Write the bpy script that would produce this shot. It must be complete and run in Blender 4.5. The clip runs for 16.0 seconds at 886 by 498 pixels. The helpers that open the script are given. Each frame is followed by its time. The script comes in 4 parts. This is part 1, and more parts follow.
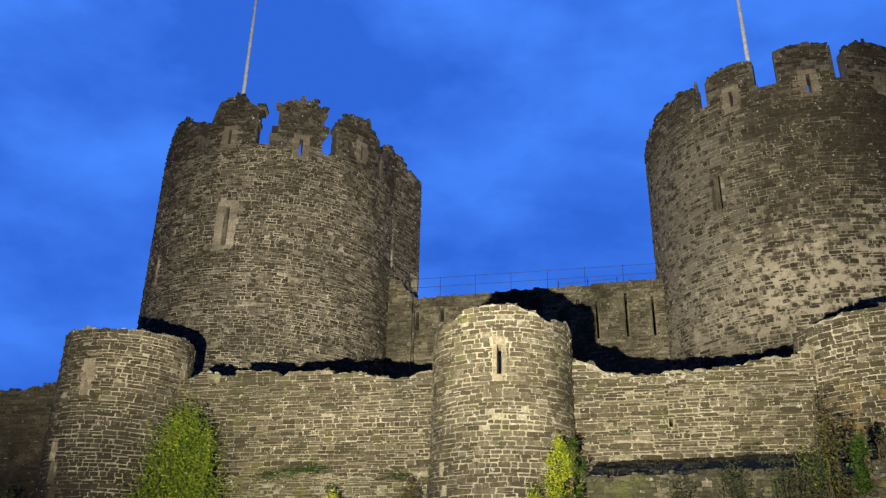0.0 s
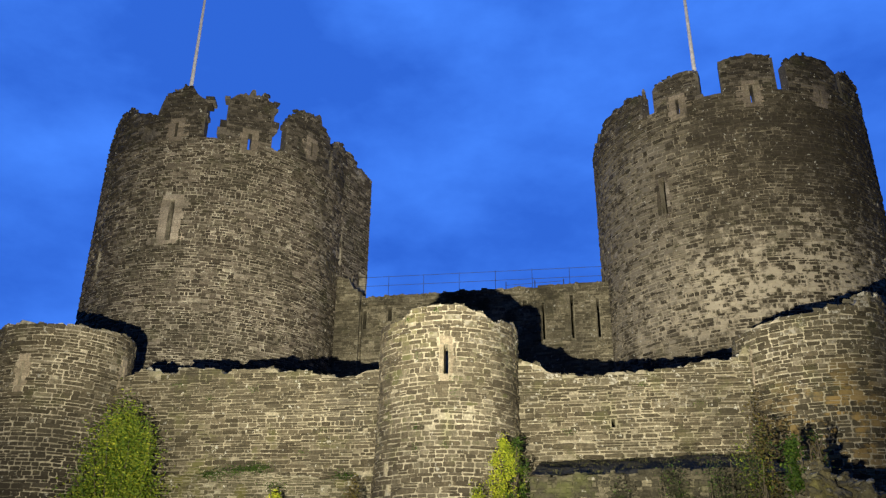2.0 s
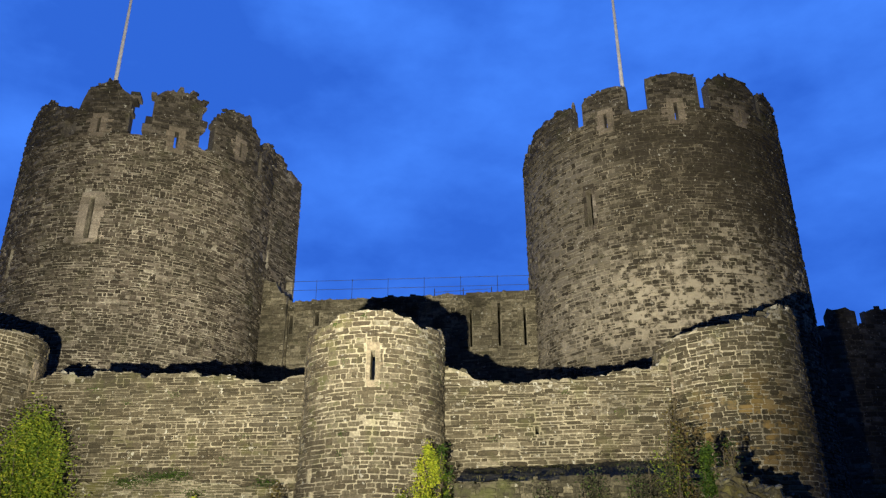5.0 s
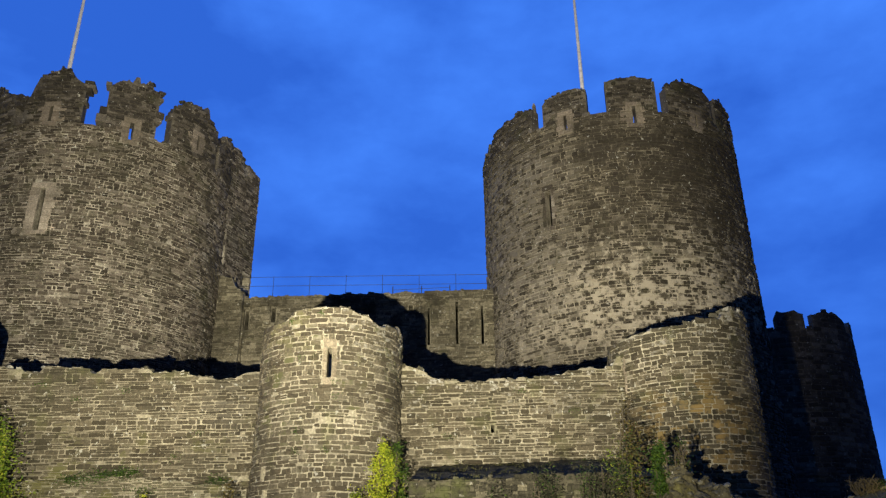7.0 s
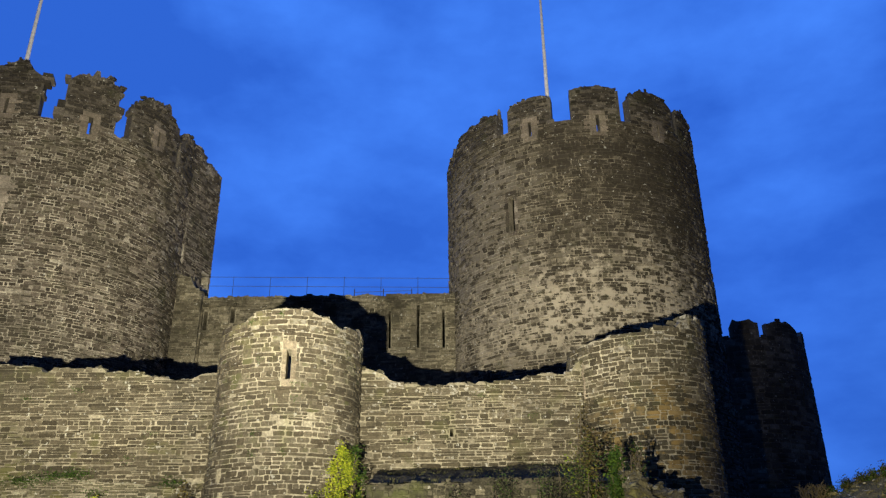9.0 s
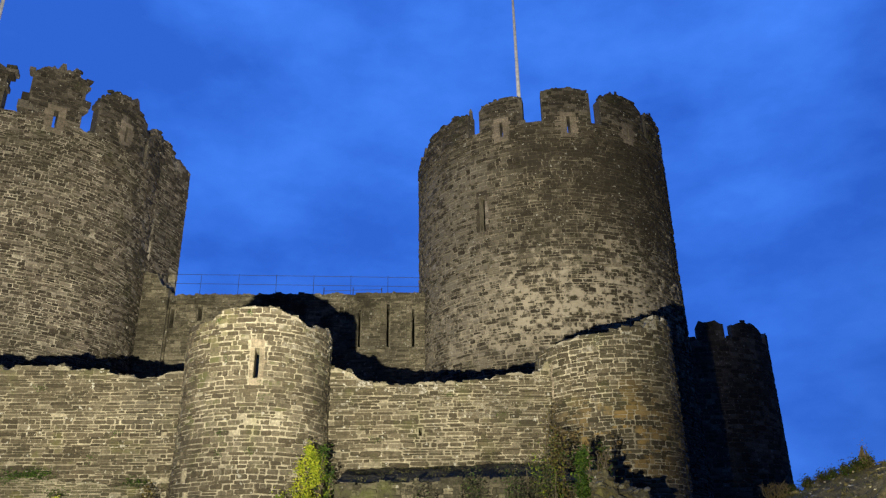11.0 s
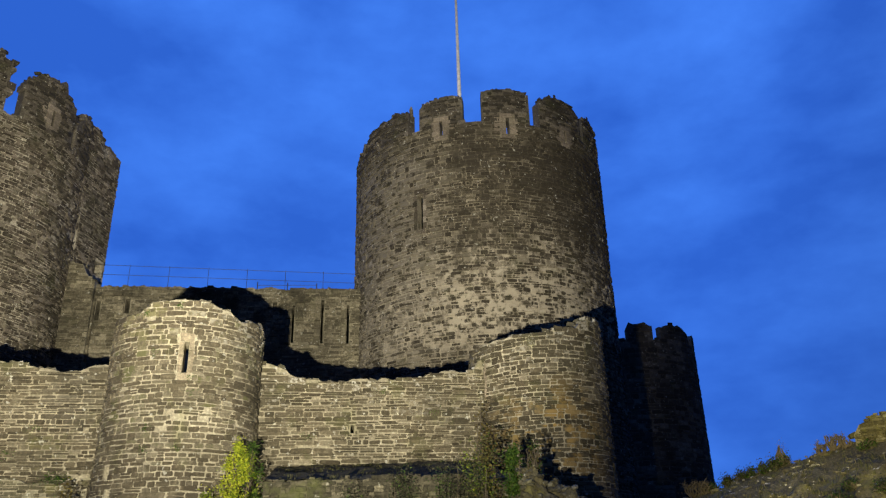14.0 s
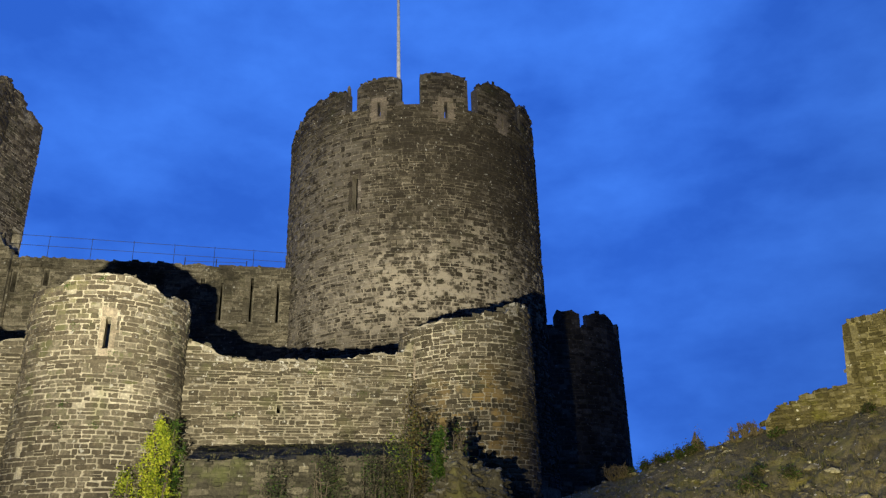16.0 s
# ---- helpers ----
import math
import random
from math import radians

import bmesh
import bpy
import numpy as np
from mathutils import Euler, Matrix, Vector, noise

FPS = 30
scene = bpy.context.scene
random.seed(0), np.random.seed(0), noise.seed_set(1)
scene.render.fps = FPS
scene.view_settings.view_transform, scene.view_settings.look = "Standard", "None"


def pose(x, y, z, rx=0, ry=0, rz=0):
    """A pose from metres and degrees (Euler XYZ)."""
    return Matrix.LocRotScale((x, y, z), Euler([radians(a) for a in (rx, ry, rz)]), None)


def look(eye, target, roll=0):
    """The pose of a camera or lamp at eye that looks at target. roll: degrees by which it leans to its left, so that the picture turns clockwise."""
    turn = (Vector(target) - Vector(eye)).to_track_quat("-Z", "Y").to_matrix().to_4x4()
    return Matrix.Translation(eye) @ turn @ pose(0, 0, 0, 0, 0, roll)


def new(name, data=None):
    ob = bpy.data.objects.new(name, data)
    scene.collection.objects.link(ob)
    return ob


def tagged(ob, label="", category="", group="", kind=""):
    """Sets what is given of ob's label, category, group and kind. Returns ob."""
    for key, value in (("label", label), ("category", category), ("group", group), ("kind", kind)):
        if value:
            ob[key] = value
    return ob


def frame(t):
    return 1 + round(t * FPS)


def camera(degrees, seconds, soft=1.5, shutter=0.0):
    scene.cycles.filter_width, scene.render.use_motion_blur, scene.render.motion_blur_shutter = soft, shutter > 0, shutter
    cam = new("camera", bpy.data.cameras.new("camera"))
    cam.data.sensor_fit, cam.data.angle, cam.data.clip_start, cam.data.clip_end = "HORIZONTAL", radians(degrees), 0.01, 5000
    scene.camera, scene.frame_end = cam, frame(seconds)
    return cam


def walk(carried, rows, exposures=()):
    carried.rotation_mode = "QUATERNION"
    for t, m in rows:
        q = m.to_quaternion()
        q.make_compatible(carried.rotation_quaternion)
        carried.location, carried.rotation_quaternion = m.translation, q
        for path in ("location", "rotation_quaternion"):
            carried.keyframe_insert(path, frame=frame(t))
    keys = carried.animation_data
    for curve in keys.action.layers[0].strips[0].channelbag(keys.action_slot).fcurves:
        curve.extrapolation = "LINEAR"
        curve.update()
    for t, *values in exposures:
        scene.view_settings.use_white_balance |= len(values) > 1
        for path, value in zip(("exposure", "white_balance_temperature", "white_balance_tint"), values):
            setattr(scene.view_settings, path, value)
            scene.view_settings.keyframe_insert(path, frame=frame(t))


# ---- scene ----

# ---------------------------------------------------------------- camera
EYE = 1.6
TURN = 10.8            # castle front runs along x
ROWS = [(0, 4.01, 22.83, -1.03), (0.5, 3.09, 22.78, -1.06), (1, 2.02, 22.75, -1.02), (1.5, 0.97, 22.78, -0.84),
        (2, -0.02, 22.85, -0.59), (2.5, -0.97, 23.02, -0.34), (3, -1.91, 23.21, -0.12), (3.5, -2.8, 23.31, -0.05),
        (4, -3.72, 23.36, 0.04), (6.5, -8.13, 23.18, 0.52), (7, -8.84, 23.17, 0.58), (7.5, -9.56, 23.21, 0.55),
        (8, -10.34, 23.29, 0.56), (8.5, -11.07, 23.37, 0.55), (9, -11.8, 23.4, 0.59), (11.5, -14.69, 23.31, 1.04),
        (12, -15.31, 23.32, 1.1), (12.5, -16.14, 23.28, 1.13), (13, -17.11, 23.19, 1.21), (13.5, -18.16, 23.11, 1.35),
        (14, -19.14, 23.06, 1.46), (14.5, -20.23, 22.97, 1.62), (15, -21.5, 22.73, 1.65), (15.5, -22.86, 22.31, 1.59),
        (16, -24.34, 21.7, 1.41)]
cam = camera(58.8, 16.0, soft=1.3)


def held(yaw, pitch, roll):
    return pose(0, 0, EYE, 0, 0, yaw + TURN) @ pose(0, 0, 0, 90 + pitch) @ pose(0, 0, 0, 0, 0, -roll)


walk(cam, [(t, held(yaw, pitch, roll)) for t, yaw, pitch, roll in ROWS],
     exposures=[(0, 0.0), (4, 0.0), (8.5, -0.05), (12.5, -0.10), (16, -0.11)])

# ---------------------------------------------------------------- dusk sky and floodlight
world = bpy.data.worlds.new("dusk")
scene.world = world
world.use_nodes = True
wn, wl = world.node_tree.nodes, world.node_tree.links
bg = wn["Background"]
tc = wn.new("ShaderNodeTexCoord")
dome = wn.new("ShaderNodeVectorMath")
dome.operation = "DOT_PRODUCT"
dome.inputs[1].default_value = (-0.25, 0.78, 0.56)
wl.new(tc.outputs["Generated"], dome.inputs[0])
west = wn.new("ShaderNodeValToRGB")
west.color_ramp.elements[0].position, west.color_ramp.elements[0].color = 0.0, (0.011, 0.029, 0.12, 1)
west.color_ramp.elements[1].position, west.color_ramp.elements[1].color = 0.72, (0.046, 0.202, 0.92, 1)
e = west.color_ramp.elements.new(0.30)
e.color = (0.018, 0.07, 0.34, 1)
wl.new(dome.outputs["Value"], west.inputs[0])
stretch = wn.new("ShaderNodeMapping")
stretch.inputs["Scale"].default_value = (1.6, 1.6, 3.2)
stretch.inputs["Location"].default_value = (0.35, 0.1, 0.2)
wl.new(tc.outputs["Generated"], stretch.inputs[0])
cloud = wn.new("ShaderNodeTexNoise")
cloud.inputs["Scale"].default_value, cloud.inputs["Detail"].default_value, cloud.inputs["Roughness"].default_value = 2.3, 8, 0.55
wl.new(stretch.outputs[0], cloud.inputs["Vector"])
veil = wn.new("ShaderNodeValToRGB")
veil.color_ramp.elements[0].position, veil.color_ramp.elements[0].color = 0.36, (0.64, 0.68, 0.75, 1)
veil.color_ramp.elements[1].position, veil.color_ramp.elements[1].color = 0.66, (1.37, 1.23, 1.1, 1)
wl.new(cloud.outputs["Fac"], veil.inputs[0])
tint = wn.new("ShaderNodeMixRGB")
tint.blend_type = "MULTIPLY"
tint.inputs[0].default_value = 1.0
wl.new(west.outputs[0], tint.inputs[1])
wl.new(veil.outputs[0], tint.inputs[2])
wl.new(tint.outputs[0], bg.inputs[0])
bg.inputs[1].default_value = 1.0


def floodlight(eye, target, watts, colour, size=0.12, cone=120, soft=0.6):
    lamp = bpy.data.lights.new("floodlight", "SPOT")
    lamp.energy, lamp.color, lamp.shadow_soft_size = watts, colour, size
    lamp.spot_size, lamp.spot_blend = radians(cone), soft
    ob = new("floodlight", lamp)
    ob.matrix_world = look(eye, target)
    return ob


WARM = (1.0, 0.935, 0.73)
floodlight((-1.9, -0.3, 0.45), (-2.4, 20, 9.1), 20500, WARM, 0.05, 64, 0.8)
floodlight((-2.0, -0.3, 0.45), (-15.5, 25, 14.2), 27500, WARM, 0.05, 55, 1.0)
floodlight((-1.8, -0.3, 0.45), (1.4, 26, 13.7), 23500, WARM, 0.05, 44, 1.0)
floodlight((-1.5, -0.3, 0.6), (13.0, 13.2, 4.2), 16500, (1.0, 0.88, 0.48), 0.10, 44, 0.8)

# ---------------------------------------------------------------- materials


def material(name):
    m = bpy.data.materials.new(name)
    m.use_nodes = True
    nt = m.node_tree
    return m, nt.nodes, nt.links, nt.nodes["Principled BSDF"]


def ramp(nodes, stops):
    r = nodes.new("ShaderNodeValToRGB")
    els = r.color_ramp.elements
    els[0].position, els[0].color = stops[0][0], (*stops[0][1], 1)
    els[1].position, els[1].color = stops[-1][0], (*stops[-1][1], 1)
    for p, c in stops[1:-1]:
        x = els.new(p)
        x.color = (*c, 1)
    return r


def noise_tex(nodes, links, vec, scale, detail=4, rough=0.6):
    n = nodes.new("ShaderNodeTexNoise")
    n.inputs["Scale"].default_value, n.inputs["Detail"].default_value, n.inputs["Roughness"].default_value = scale, detail, rough
    links.new(vec, n.inputs["Vector"])
    return n.outputs["Fac"]


def mixc(nodes, links, fac, a, b, mode="MIX"):
    m = nodes.new("ShaderNodeMixRGB")
    m.blend_type = mode
    for sock, v in zip(m.inputs, (fac, a, b)):
        if isinstance(v, (int, float)):
            sock.default_value = v
        elif isinstance(v, tuple):
            sock.default_value = (*v, 1)
        else:
            links.new(v, sock)
    return m.outputs[0]


def band(nodes, links, vec, axis, lo, hi, soft):
    """1 between lo and hi along an axis, fading over soft metres."""
    sep = nodes.new("ShaderNodeSeparateXYZ")
    links.new(vec, sep.inputs[0])
    outs = []
    for a, b in ((lo - soft, lo + soft), (hi + soft, hi - soft)):
        r = nodes.new("ShaderNodeMapRange")
        r.inputs["From Min"].default_value, r.inputs["From Max"].default_value = a, b
        links.new(sep.outputs[axis], r.inputs["Value"])
        outs.append(r.outputs[0])
    m = nodes.new("ShaderNodeMath")
    m.operation = "MULTIPLY"
    links.new(outs[0], m.inputs[0]), links.new(outs[1], m.inputs[1])
    return m.outputs[0]


def times_(nodes, links, a, b):
    m = nodes.new("ShaderNodeMath")
    m.operation = "MULTIPLY"
    for sock, v in zip(m.inputs, (a, b)):
        if isinstance(v, (int, float)):
            sock.default_value = v
        else:
            links.new(v, sock)
    return m.outputs[0]


def masonry(name, stops, grime=(0.05, 0.045, 0.03), moss=(0.09, 0.10, 0.03), moss_amount=0.25, stains_and_shade=(), rough=0.92, pieces=True, smear=0.0, lichen=0.5, lost=0.0):
    """Stone with a tone of its own per piece, blotches, grain, mortar smears, lichen and wear; stains: (colour, x0, x1, z0, z1, cover, grain size)."""
    m, n, l, b = material(name)
    pos = n.new("ShaderNodeNewGeometry").outputs["Position"]
    tone = ramp(n, stops)
    if pieces:
        isl = n.new("ShaderNodeNewGeometry").outputs["Random Per Island"]
        obr = n.new("ShaderNodeObjectInfo").outputs["Random"]
        add = n.new("ShaderNodeMath")
        add.operation = "ADD"
        l.new(isl, add.inputs[0]), l.new(obr, add.inputs[1])
        fr = n.new("ShaderNodeMath")
        fr.operation = "FRACT"
        l.new(add.outputs[0], fr.inputs[0])
        l.new(fr.outputs[0], tone.inputs[0])
    else:
        l.new(noise_tex(n, l, pos, 3.5, 5, 0.65), tone.inputs[0])
    col = tone.outputs[0]
    g = ramp(n, ((0.30, (0.28, 0.27, 0.25)), (0.5, (0.95, 0.95, 0.95)), (0.68, (1.9, 1.88, 1.8))))
    l.new(noise_tex(n, l, pos, 17, 8, 0.78), g.inputs[0])
    col = mixc(n, l, 0.8, col, g.outputs[0], "MULTIPLY")
    if smear:
        sm = ramp(n, ((0.55, (0, 0, 0)), (0.64, (1, 1, 1))))
        l.new(noise_tex(n, l, pos, 2.6, 7, 0.72), sm.inputs[0])
        col = mixc(n, l, times_(n, l, sm.outputs[0], smear), col, (0.34, 0.30, 0.215))
    blot = ramp(n, ((0.42, (0, 0, 0)), (0.66, (1, 1, 1))))
    l.new(noise_tex(n, l, pos, 0.5, 6, 0.64), blot.inputs[0])
    col = mixc(n, l, times_(n, l, blot.outputs[0], 0.62), col, grime)
    ms = ramp(n, ((0.54, (0, 0, 0)), (0.68, (1, 1, 1))))
    l.new(noise_tex(n, l, pos, 1.1, 7, 0.72), ms.inputs[0])
    col = mixc(n, l, times_(n, l, ms.outputs[0], moss_amount), col, moss)
    if lost:
        gone = ramp(n, ((0.47, (0, 0, 0)), (0.58, (1, 1, 1))))
        l.new(noise_tex(n, l, pos, 1.5, 8, 0.74), gone.inputs[0])
        col = mixc(n, l, times_(n, l, gone.outputs[0], lost), col, (0.075, 0.064, 0.047))
    for colour, x0, x1, z0, z1, cover, size in stains_and_shade:
        k = ramp(n, ((0.62 - cover * 0.3, (0, 0, 0)), (0.69 - cover * 0.3, (1, 1, 1))))
        source = noise_tex(n, l, pos, size, 8, 0.70)
        if pieces:
            own = n.new("ShaderNodeMath")
            own.operation = "MULTIPLY_ADD"
            l.new(fr.outputs[0], own.inputs[0])
            own.inputs[1].default_value = 0.15
            l.new(source, own.inputs[2])
            less = n.new("ShaderNodeMath")
            less.operation = "SUBTRACT"
            l.new(own.outputs[0], less.inputs[0])
            less.inputs[1].default_value = 0.075
            source = less.outputs[0]
        l.new(source, k.inputs[0])
        where = times_(n, l, band(n, l, pos, 0, x0, x1, 0.9), band(n, l, pos, 2, z0, z1, 0.8))
        col = mixc(n, l, times_(n, l, times_(n, l, k.outputs[0], where), 0.85), col, colour)
    if lichen:
        spot = ramp(n, ((0.665, (0, 0, 0)), (0.70, (1, 1, 1))))
        l.new(noise_tex(n, l, pos, 7.5, 3, 0.55), spot.inputs[0])
        col = mixc(n, l, times_(n, l, spot.outputs[0], lichen), col, (0.60, 0.58, 0.50))
    l.new(col, b.inputs["Base Color"])
    b.inputs["Roughness"].default_value = rough
    b.inputs["Specular IOR Level"].default_value = 0.2
    bump = n.new("ShaderNodeBump")
    bump.inputs["Strength"].default_value, bump.inputs["Distance"].default_value = 0.9, 0.035
    l.new(noise_tex(n, l, pos, 12, 7, 0.68), bump.inputs["Height"])
    l.new(bump.outputs[0], b.inputs["Normal"])
    return m


GREY = ((0.0, (0.060, 0.049, 0.031)), (0.35, (0.092, 0.076, 0.049)), (0.7, (0.13, 0.108, 0.071)), (0.92, (0.172, 0.146, 0.098)), (1.0, (0.26, 0.227, 0.162)))
DARK = ((0.0, (0.048, 0.039, 0.029)), (0.5, (0.110, 0.090, 0.067)), (0.85, (0.205, 0.172, 0.133)), (1.0, (0.36, 0.315, 0.25)))
WASH = (0.48, 0.42, 0.32)
PALE = ((0.0, (0.090, 0.073, 0.049)), (0.4, (0.14, 0.116, 0.077)), (0.75, (0.19, 0.161, 0.111)), (0.94, (0.235, 0.203, 0.144)), (1.0, (0.31, 0.272, 0.198)))
CAPS = ((0.60, 0.57, 0.49), 3.6, 7.6, 7.1, 8.3, 0.16, 6.0)
WALL_CAPS = ((0.60, 0.57, 0.49), -2.4, 4.2, 6.0, 7.3, 0.15, 6.0)
TURRET_CAPS = ((0.62, 0.59, 0.50), -3.3, -1.2, 7.1, 8.0, 0.2, 6.0)
stone_turret = masonry("turret_stone", PALE, moss_amount=0.35, smear=0.16, lichen=0.6, stains_and_shade=(((0.055, 0.045, 0.032), -6, -1, 1.0, 4.0, 0.42, 1.2), ((0.12, 0.12, 0.05), -6, -1, 4.6, 7.9, 0.15, 1.7), ((0.20, 0.19, 0.07), -5.4, -3.4, 7.3, 8.2, 0.4, 2.2), TURRET_CAPS))
# dark foot of the left turret: damp grime plus lamp fall-off put into the colour
stone_damp_shade = masonry("damp_shaded_turret_stone", GREY, moss_amount=0.35, smear=0.5, lichen=0.5, stains_and_shade=(((0.032, 0.027, 0.02), -18.5, -12.6, 1.0, 5.2, 0.9, 0.9),))
stone_wall = masonry("wall_stone", GREY, moss=(0.10, 0.10, 0.04), moss_amount=0.65, smear=0.18, lichen=0.7, stains_and_shade=(((0.075, 0.07, 0.06), -6.7, -5.7, 5.1, 6.3, 0.5, 0.9), ((0.13, 0.125, 0.045), -12, -6, 3.6, 5.0, 0.3, 1.1), WALL_CAPS))
stone_tower = masonry("tower_stone", DARK, moss_amount=0.3, smear=0.5, lichen=0.7)
# limewash patches; the dark upper right flank is weaker floodlight put into the colour
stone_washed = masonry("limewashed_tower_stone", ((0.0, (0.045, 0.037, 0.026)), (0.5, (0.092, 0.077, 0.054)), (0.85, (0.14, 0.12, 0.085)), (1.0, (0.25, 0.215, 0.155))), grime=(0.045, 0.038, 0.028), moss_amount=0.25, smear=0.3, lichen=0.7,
                       stains_and_shade=((WASH, 0.8, 9.5, 9.2, 12.2, 0.46, 2.3), (WASH, 0.8, 12, 9.5, 13.4, 0.20, 2.6), (WASH, 7.2, 11.5, 9.5, 15.0, 0.20, 2.2), ((0.045, 0.037, 0.026), 8.6, 11.5, 13.0, 18.2, 0.75, 0.6),
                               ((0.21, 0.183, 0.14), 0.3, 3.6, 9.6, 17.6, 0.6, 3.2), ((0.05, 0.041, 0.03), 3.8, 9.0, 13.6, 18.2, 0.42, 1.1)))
stone_rust = masonry("rust_stained_stone", GREY, moss_amount=0.4, smear=0.3, lichen=0.5, stains_and_shade=(((0.42, 0.275, 0.085), 4.5, 6.3, 3.9, 5.7, 0.5, 1.4), CAPS))
MORT = ((0.3, (0.25, 0.218, 0.152)), (0.7, (0.47, 0.418, 0.303)))
mortar_turret = masonry("turret_mortar", ((0.3, (0.38, 0.335, 0.24)), (0.7, (0.60, 0.54, 0.405))), grime=(0.24, 0.21, 0.15), moss=(0.28, 0.28, 0.12), moss_amount=0.4, pieces=False, lost=0.3)
# its mortar, darkened low down for damp and for the missing floodlight
mortar_damp_shade = masonry("damp_shaded_mortar", ((0.3, (0.36, 0.315, 0.23)), (0.7, (0.62, 0.555, 0.42))), grime=(0.12, 0.104, 0.075), moss=(0.16, 0.16, 0.07), moss_amount=0.4, pieces=False, lost=0.4,
                      stains_and_shade=(((0.05, 0.043, 0.031), -18.5, -14.0, 1.0, 4.7, 0.75, 0.9),))
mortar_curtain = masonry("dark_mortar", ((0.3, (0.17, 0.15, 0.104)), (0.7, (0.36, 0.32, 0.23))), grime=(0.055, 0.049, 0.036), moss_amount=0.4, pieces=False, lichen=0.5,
                         stains_and_shade=(((0.045, 0.04, 0.027), -12, 3, 10.8, 13.2, 0.34, 1.5),))
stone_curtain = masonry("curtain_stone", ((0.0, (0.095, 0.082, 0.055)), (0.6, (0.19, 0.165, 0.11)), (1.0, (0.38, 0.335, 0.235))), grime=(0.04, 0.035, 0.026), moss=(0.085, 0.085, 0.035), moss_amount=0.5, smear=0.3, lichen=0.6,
                        stains_and_shade=(((0.045, 0.04, 0.027), -12, 3, 10.8, 13.2, 0.34, 1.5),))
# merlons: black lichen, and the floodlight thinning upwards put into a darker tone
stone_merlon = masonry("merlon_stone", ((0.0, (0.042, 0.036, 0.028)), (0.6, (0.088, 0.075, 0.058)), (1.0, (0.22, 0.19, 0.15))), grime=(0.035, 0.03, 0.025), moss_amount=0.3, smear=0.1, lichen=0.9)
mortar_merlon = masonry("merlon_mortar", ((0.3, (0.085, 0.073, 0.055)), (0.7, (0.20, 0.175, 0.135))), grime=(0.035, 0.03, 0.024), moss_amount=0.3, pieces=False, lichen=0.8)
# outer wall: the floodlight's fall-off at the far left is painted as darker masonry
stone_outer_dimmed = masonry("dimmed_outer_wall_stone", GREY, grime=(0.03, 0.026, 0.02), moss_amount=0.4, smear=0.1, lichen=0.3, stains_and_shade=(((0.032, 0.027, 0.02), -26, -16, 1.0, 5.6, 0.7, 0.7),))
mortar_outer_dimmed = masonry("dimmed_outer_wall_mortar", ((0.3, (0.09, 0.078, 0.057)), (0.7, (0.23, 0.20, 0.148))), grime=(0.035, 0.03, 0.022), moss_amount=0.4, pieces=False, lost=0.5, stains_and_shade=(((0.032, 0.027, 0.02), -26, -16, 1.0, 5.6, 0.7, 0.7),))
mortar = masonry("lime_mortar", MORT, grime=(0.20, 0.177, 0.126), moss=(0.20, 0.20, 0.085), moss_amount=0.55, pieces=False, lichen=0.8, lost=0.35)
# above z 17.5 darkened for lichen and for weaker light, both as colour
mortar_tower = masonry("weathered_mortar", ((0.3, (0.34, 0.30, 0.228)), (0.7, (0.66, 0.595, 0.47))), grime=(0.19, 0.167, 0.122), moss_amount=0.3, pieces=False, lichen=0.9, lost=0.7, stains_and_shade=(((0.055, 0.047, 0.037), -30, 30, 17.5, 22, 0.55, 0.9),))
# same layout as the stones, with the right flank's dimmer light painted in
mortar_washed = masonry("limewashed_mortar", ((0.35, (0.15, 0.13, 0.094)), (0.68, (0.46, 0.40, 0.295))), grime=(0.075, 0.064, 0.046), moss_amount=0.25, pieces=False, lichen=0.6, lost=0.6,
                        stains_and_shade=((WASH, 0.8, 9.5, 9.2, 12.2, 0.52, 2.3), (WASH, 0.8, 12, 9.5, 13.4, 0.30, 2.6), (WASH, 7.2, 12, 10.0, 15.6, 0.40, 2.2), ((0.05, 0.042, 0.03), 8.6, 11.5, 13.0, 18.2, 0.7, 0.6), ((0.34, 0.30, 0.23), 0.3, 3.6, 9.6, 17.6, 0.6, 3.2), ((0.065, 0.055, 0.04), 3.8, 9.0, 13.6, 18.2, 0.42, 1.1), ((0.055, 0.047, 0.037), -5, 16, 18.2, 22, 0.5, 0.9)))
damp = masonry("damp_rubble", ((0.0, (0.03, 0.027, 0.018)), (0.7, (0.07, 0.062, 0.042)), (1.0, (0.15, 0.132, 0.09))), moss_amount=0.6, lichen=0.3)
dressed_dull = masonry("weathered_sandstone", ((0.0, (0.22, 0.18, 0.135)), (1.0, (0.36, 0.30, 0.225))), moss_amount=0.3, lichen=0.2)
mossy = masonry("mossy_stone", ((0.0, (0.075, 0.066, 0.032)), (0.7, (0.17, 0.15, 0.073)), (1.0, (0.34, 0.31, 0.19))), grime=(0.05, 0.045, 0.02), moss=(0.185, 0.18, 0.04), moss_amount=0.95, smear=0.5, lichen=1.0)
dressed = masonry("dressed_sandstone", ((0.0, (0.27, 0.222, 0.155)), (1.0, (0.42, 0.35, 0.25))), moss_amount=0.2, lichen=0.2)
dressed_pale = masonry("pale_sandstone", ((0.0, (0.40, 0.335, 0.255)), (1.0, (0.60, 0.51, 0.40))), moss_amount=0.1, lichen=0.1)
rough_earth = masonry("stony_turf", ((0.25, (0.085, 0.072, 0.036)), (0.75, (0.24, 0.208, 0.11))), grime=(0.06, 0.05, 0.026), moss=(0.20, 0.185, 0.05), moss_amount=0.85, pieces=False, lichen=0.8)
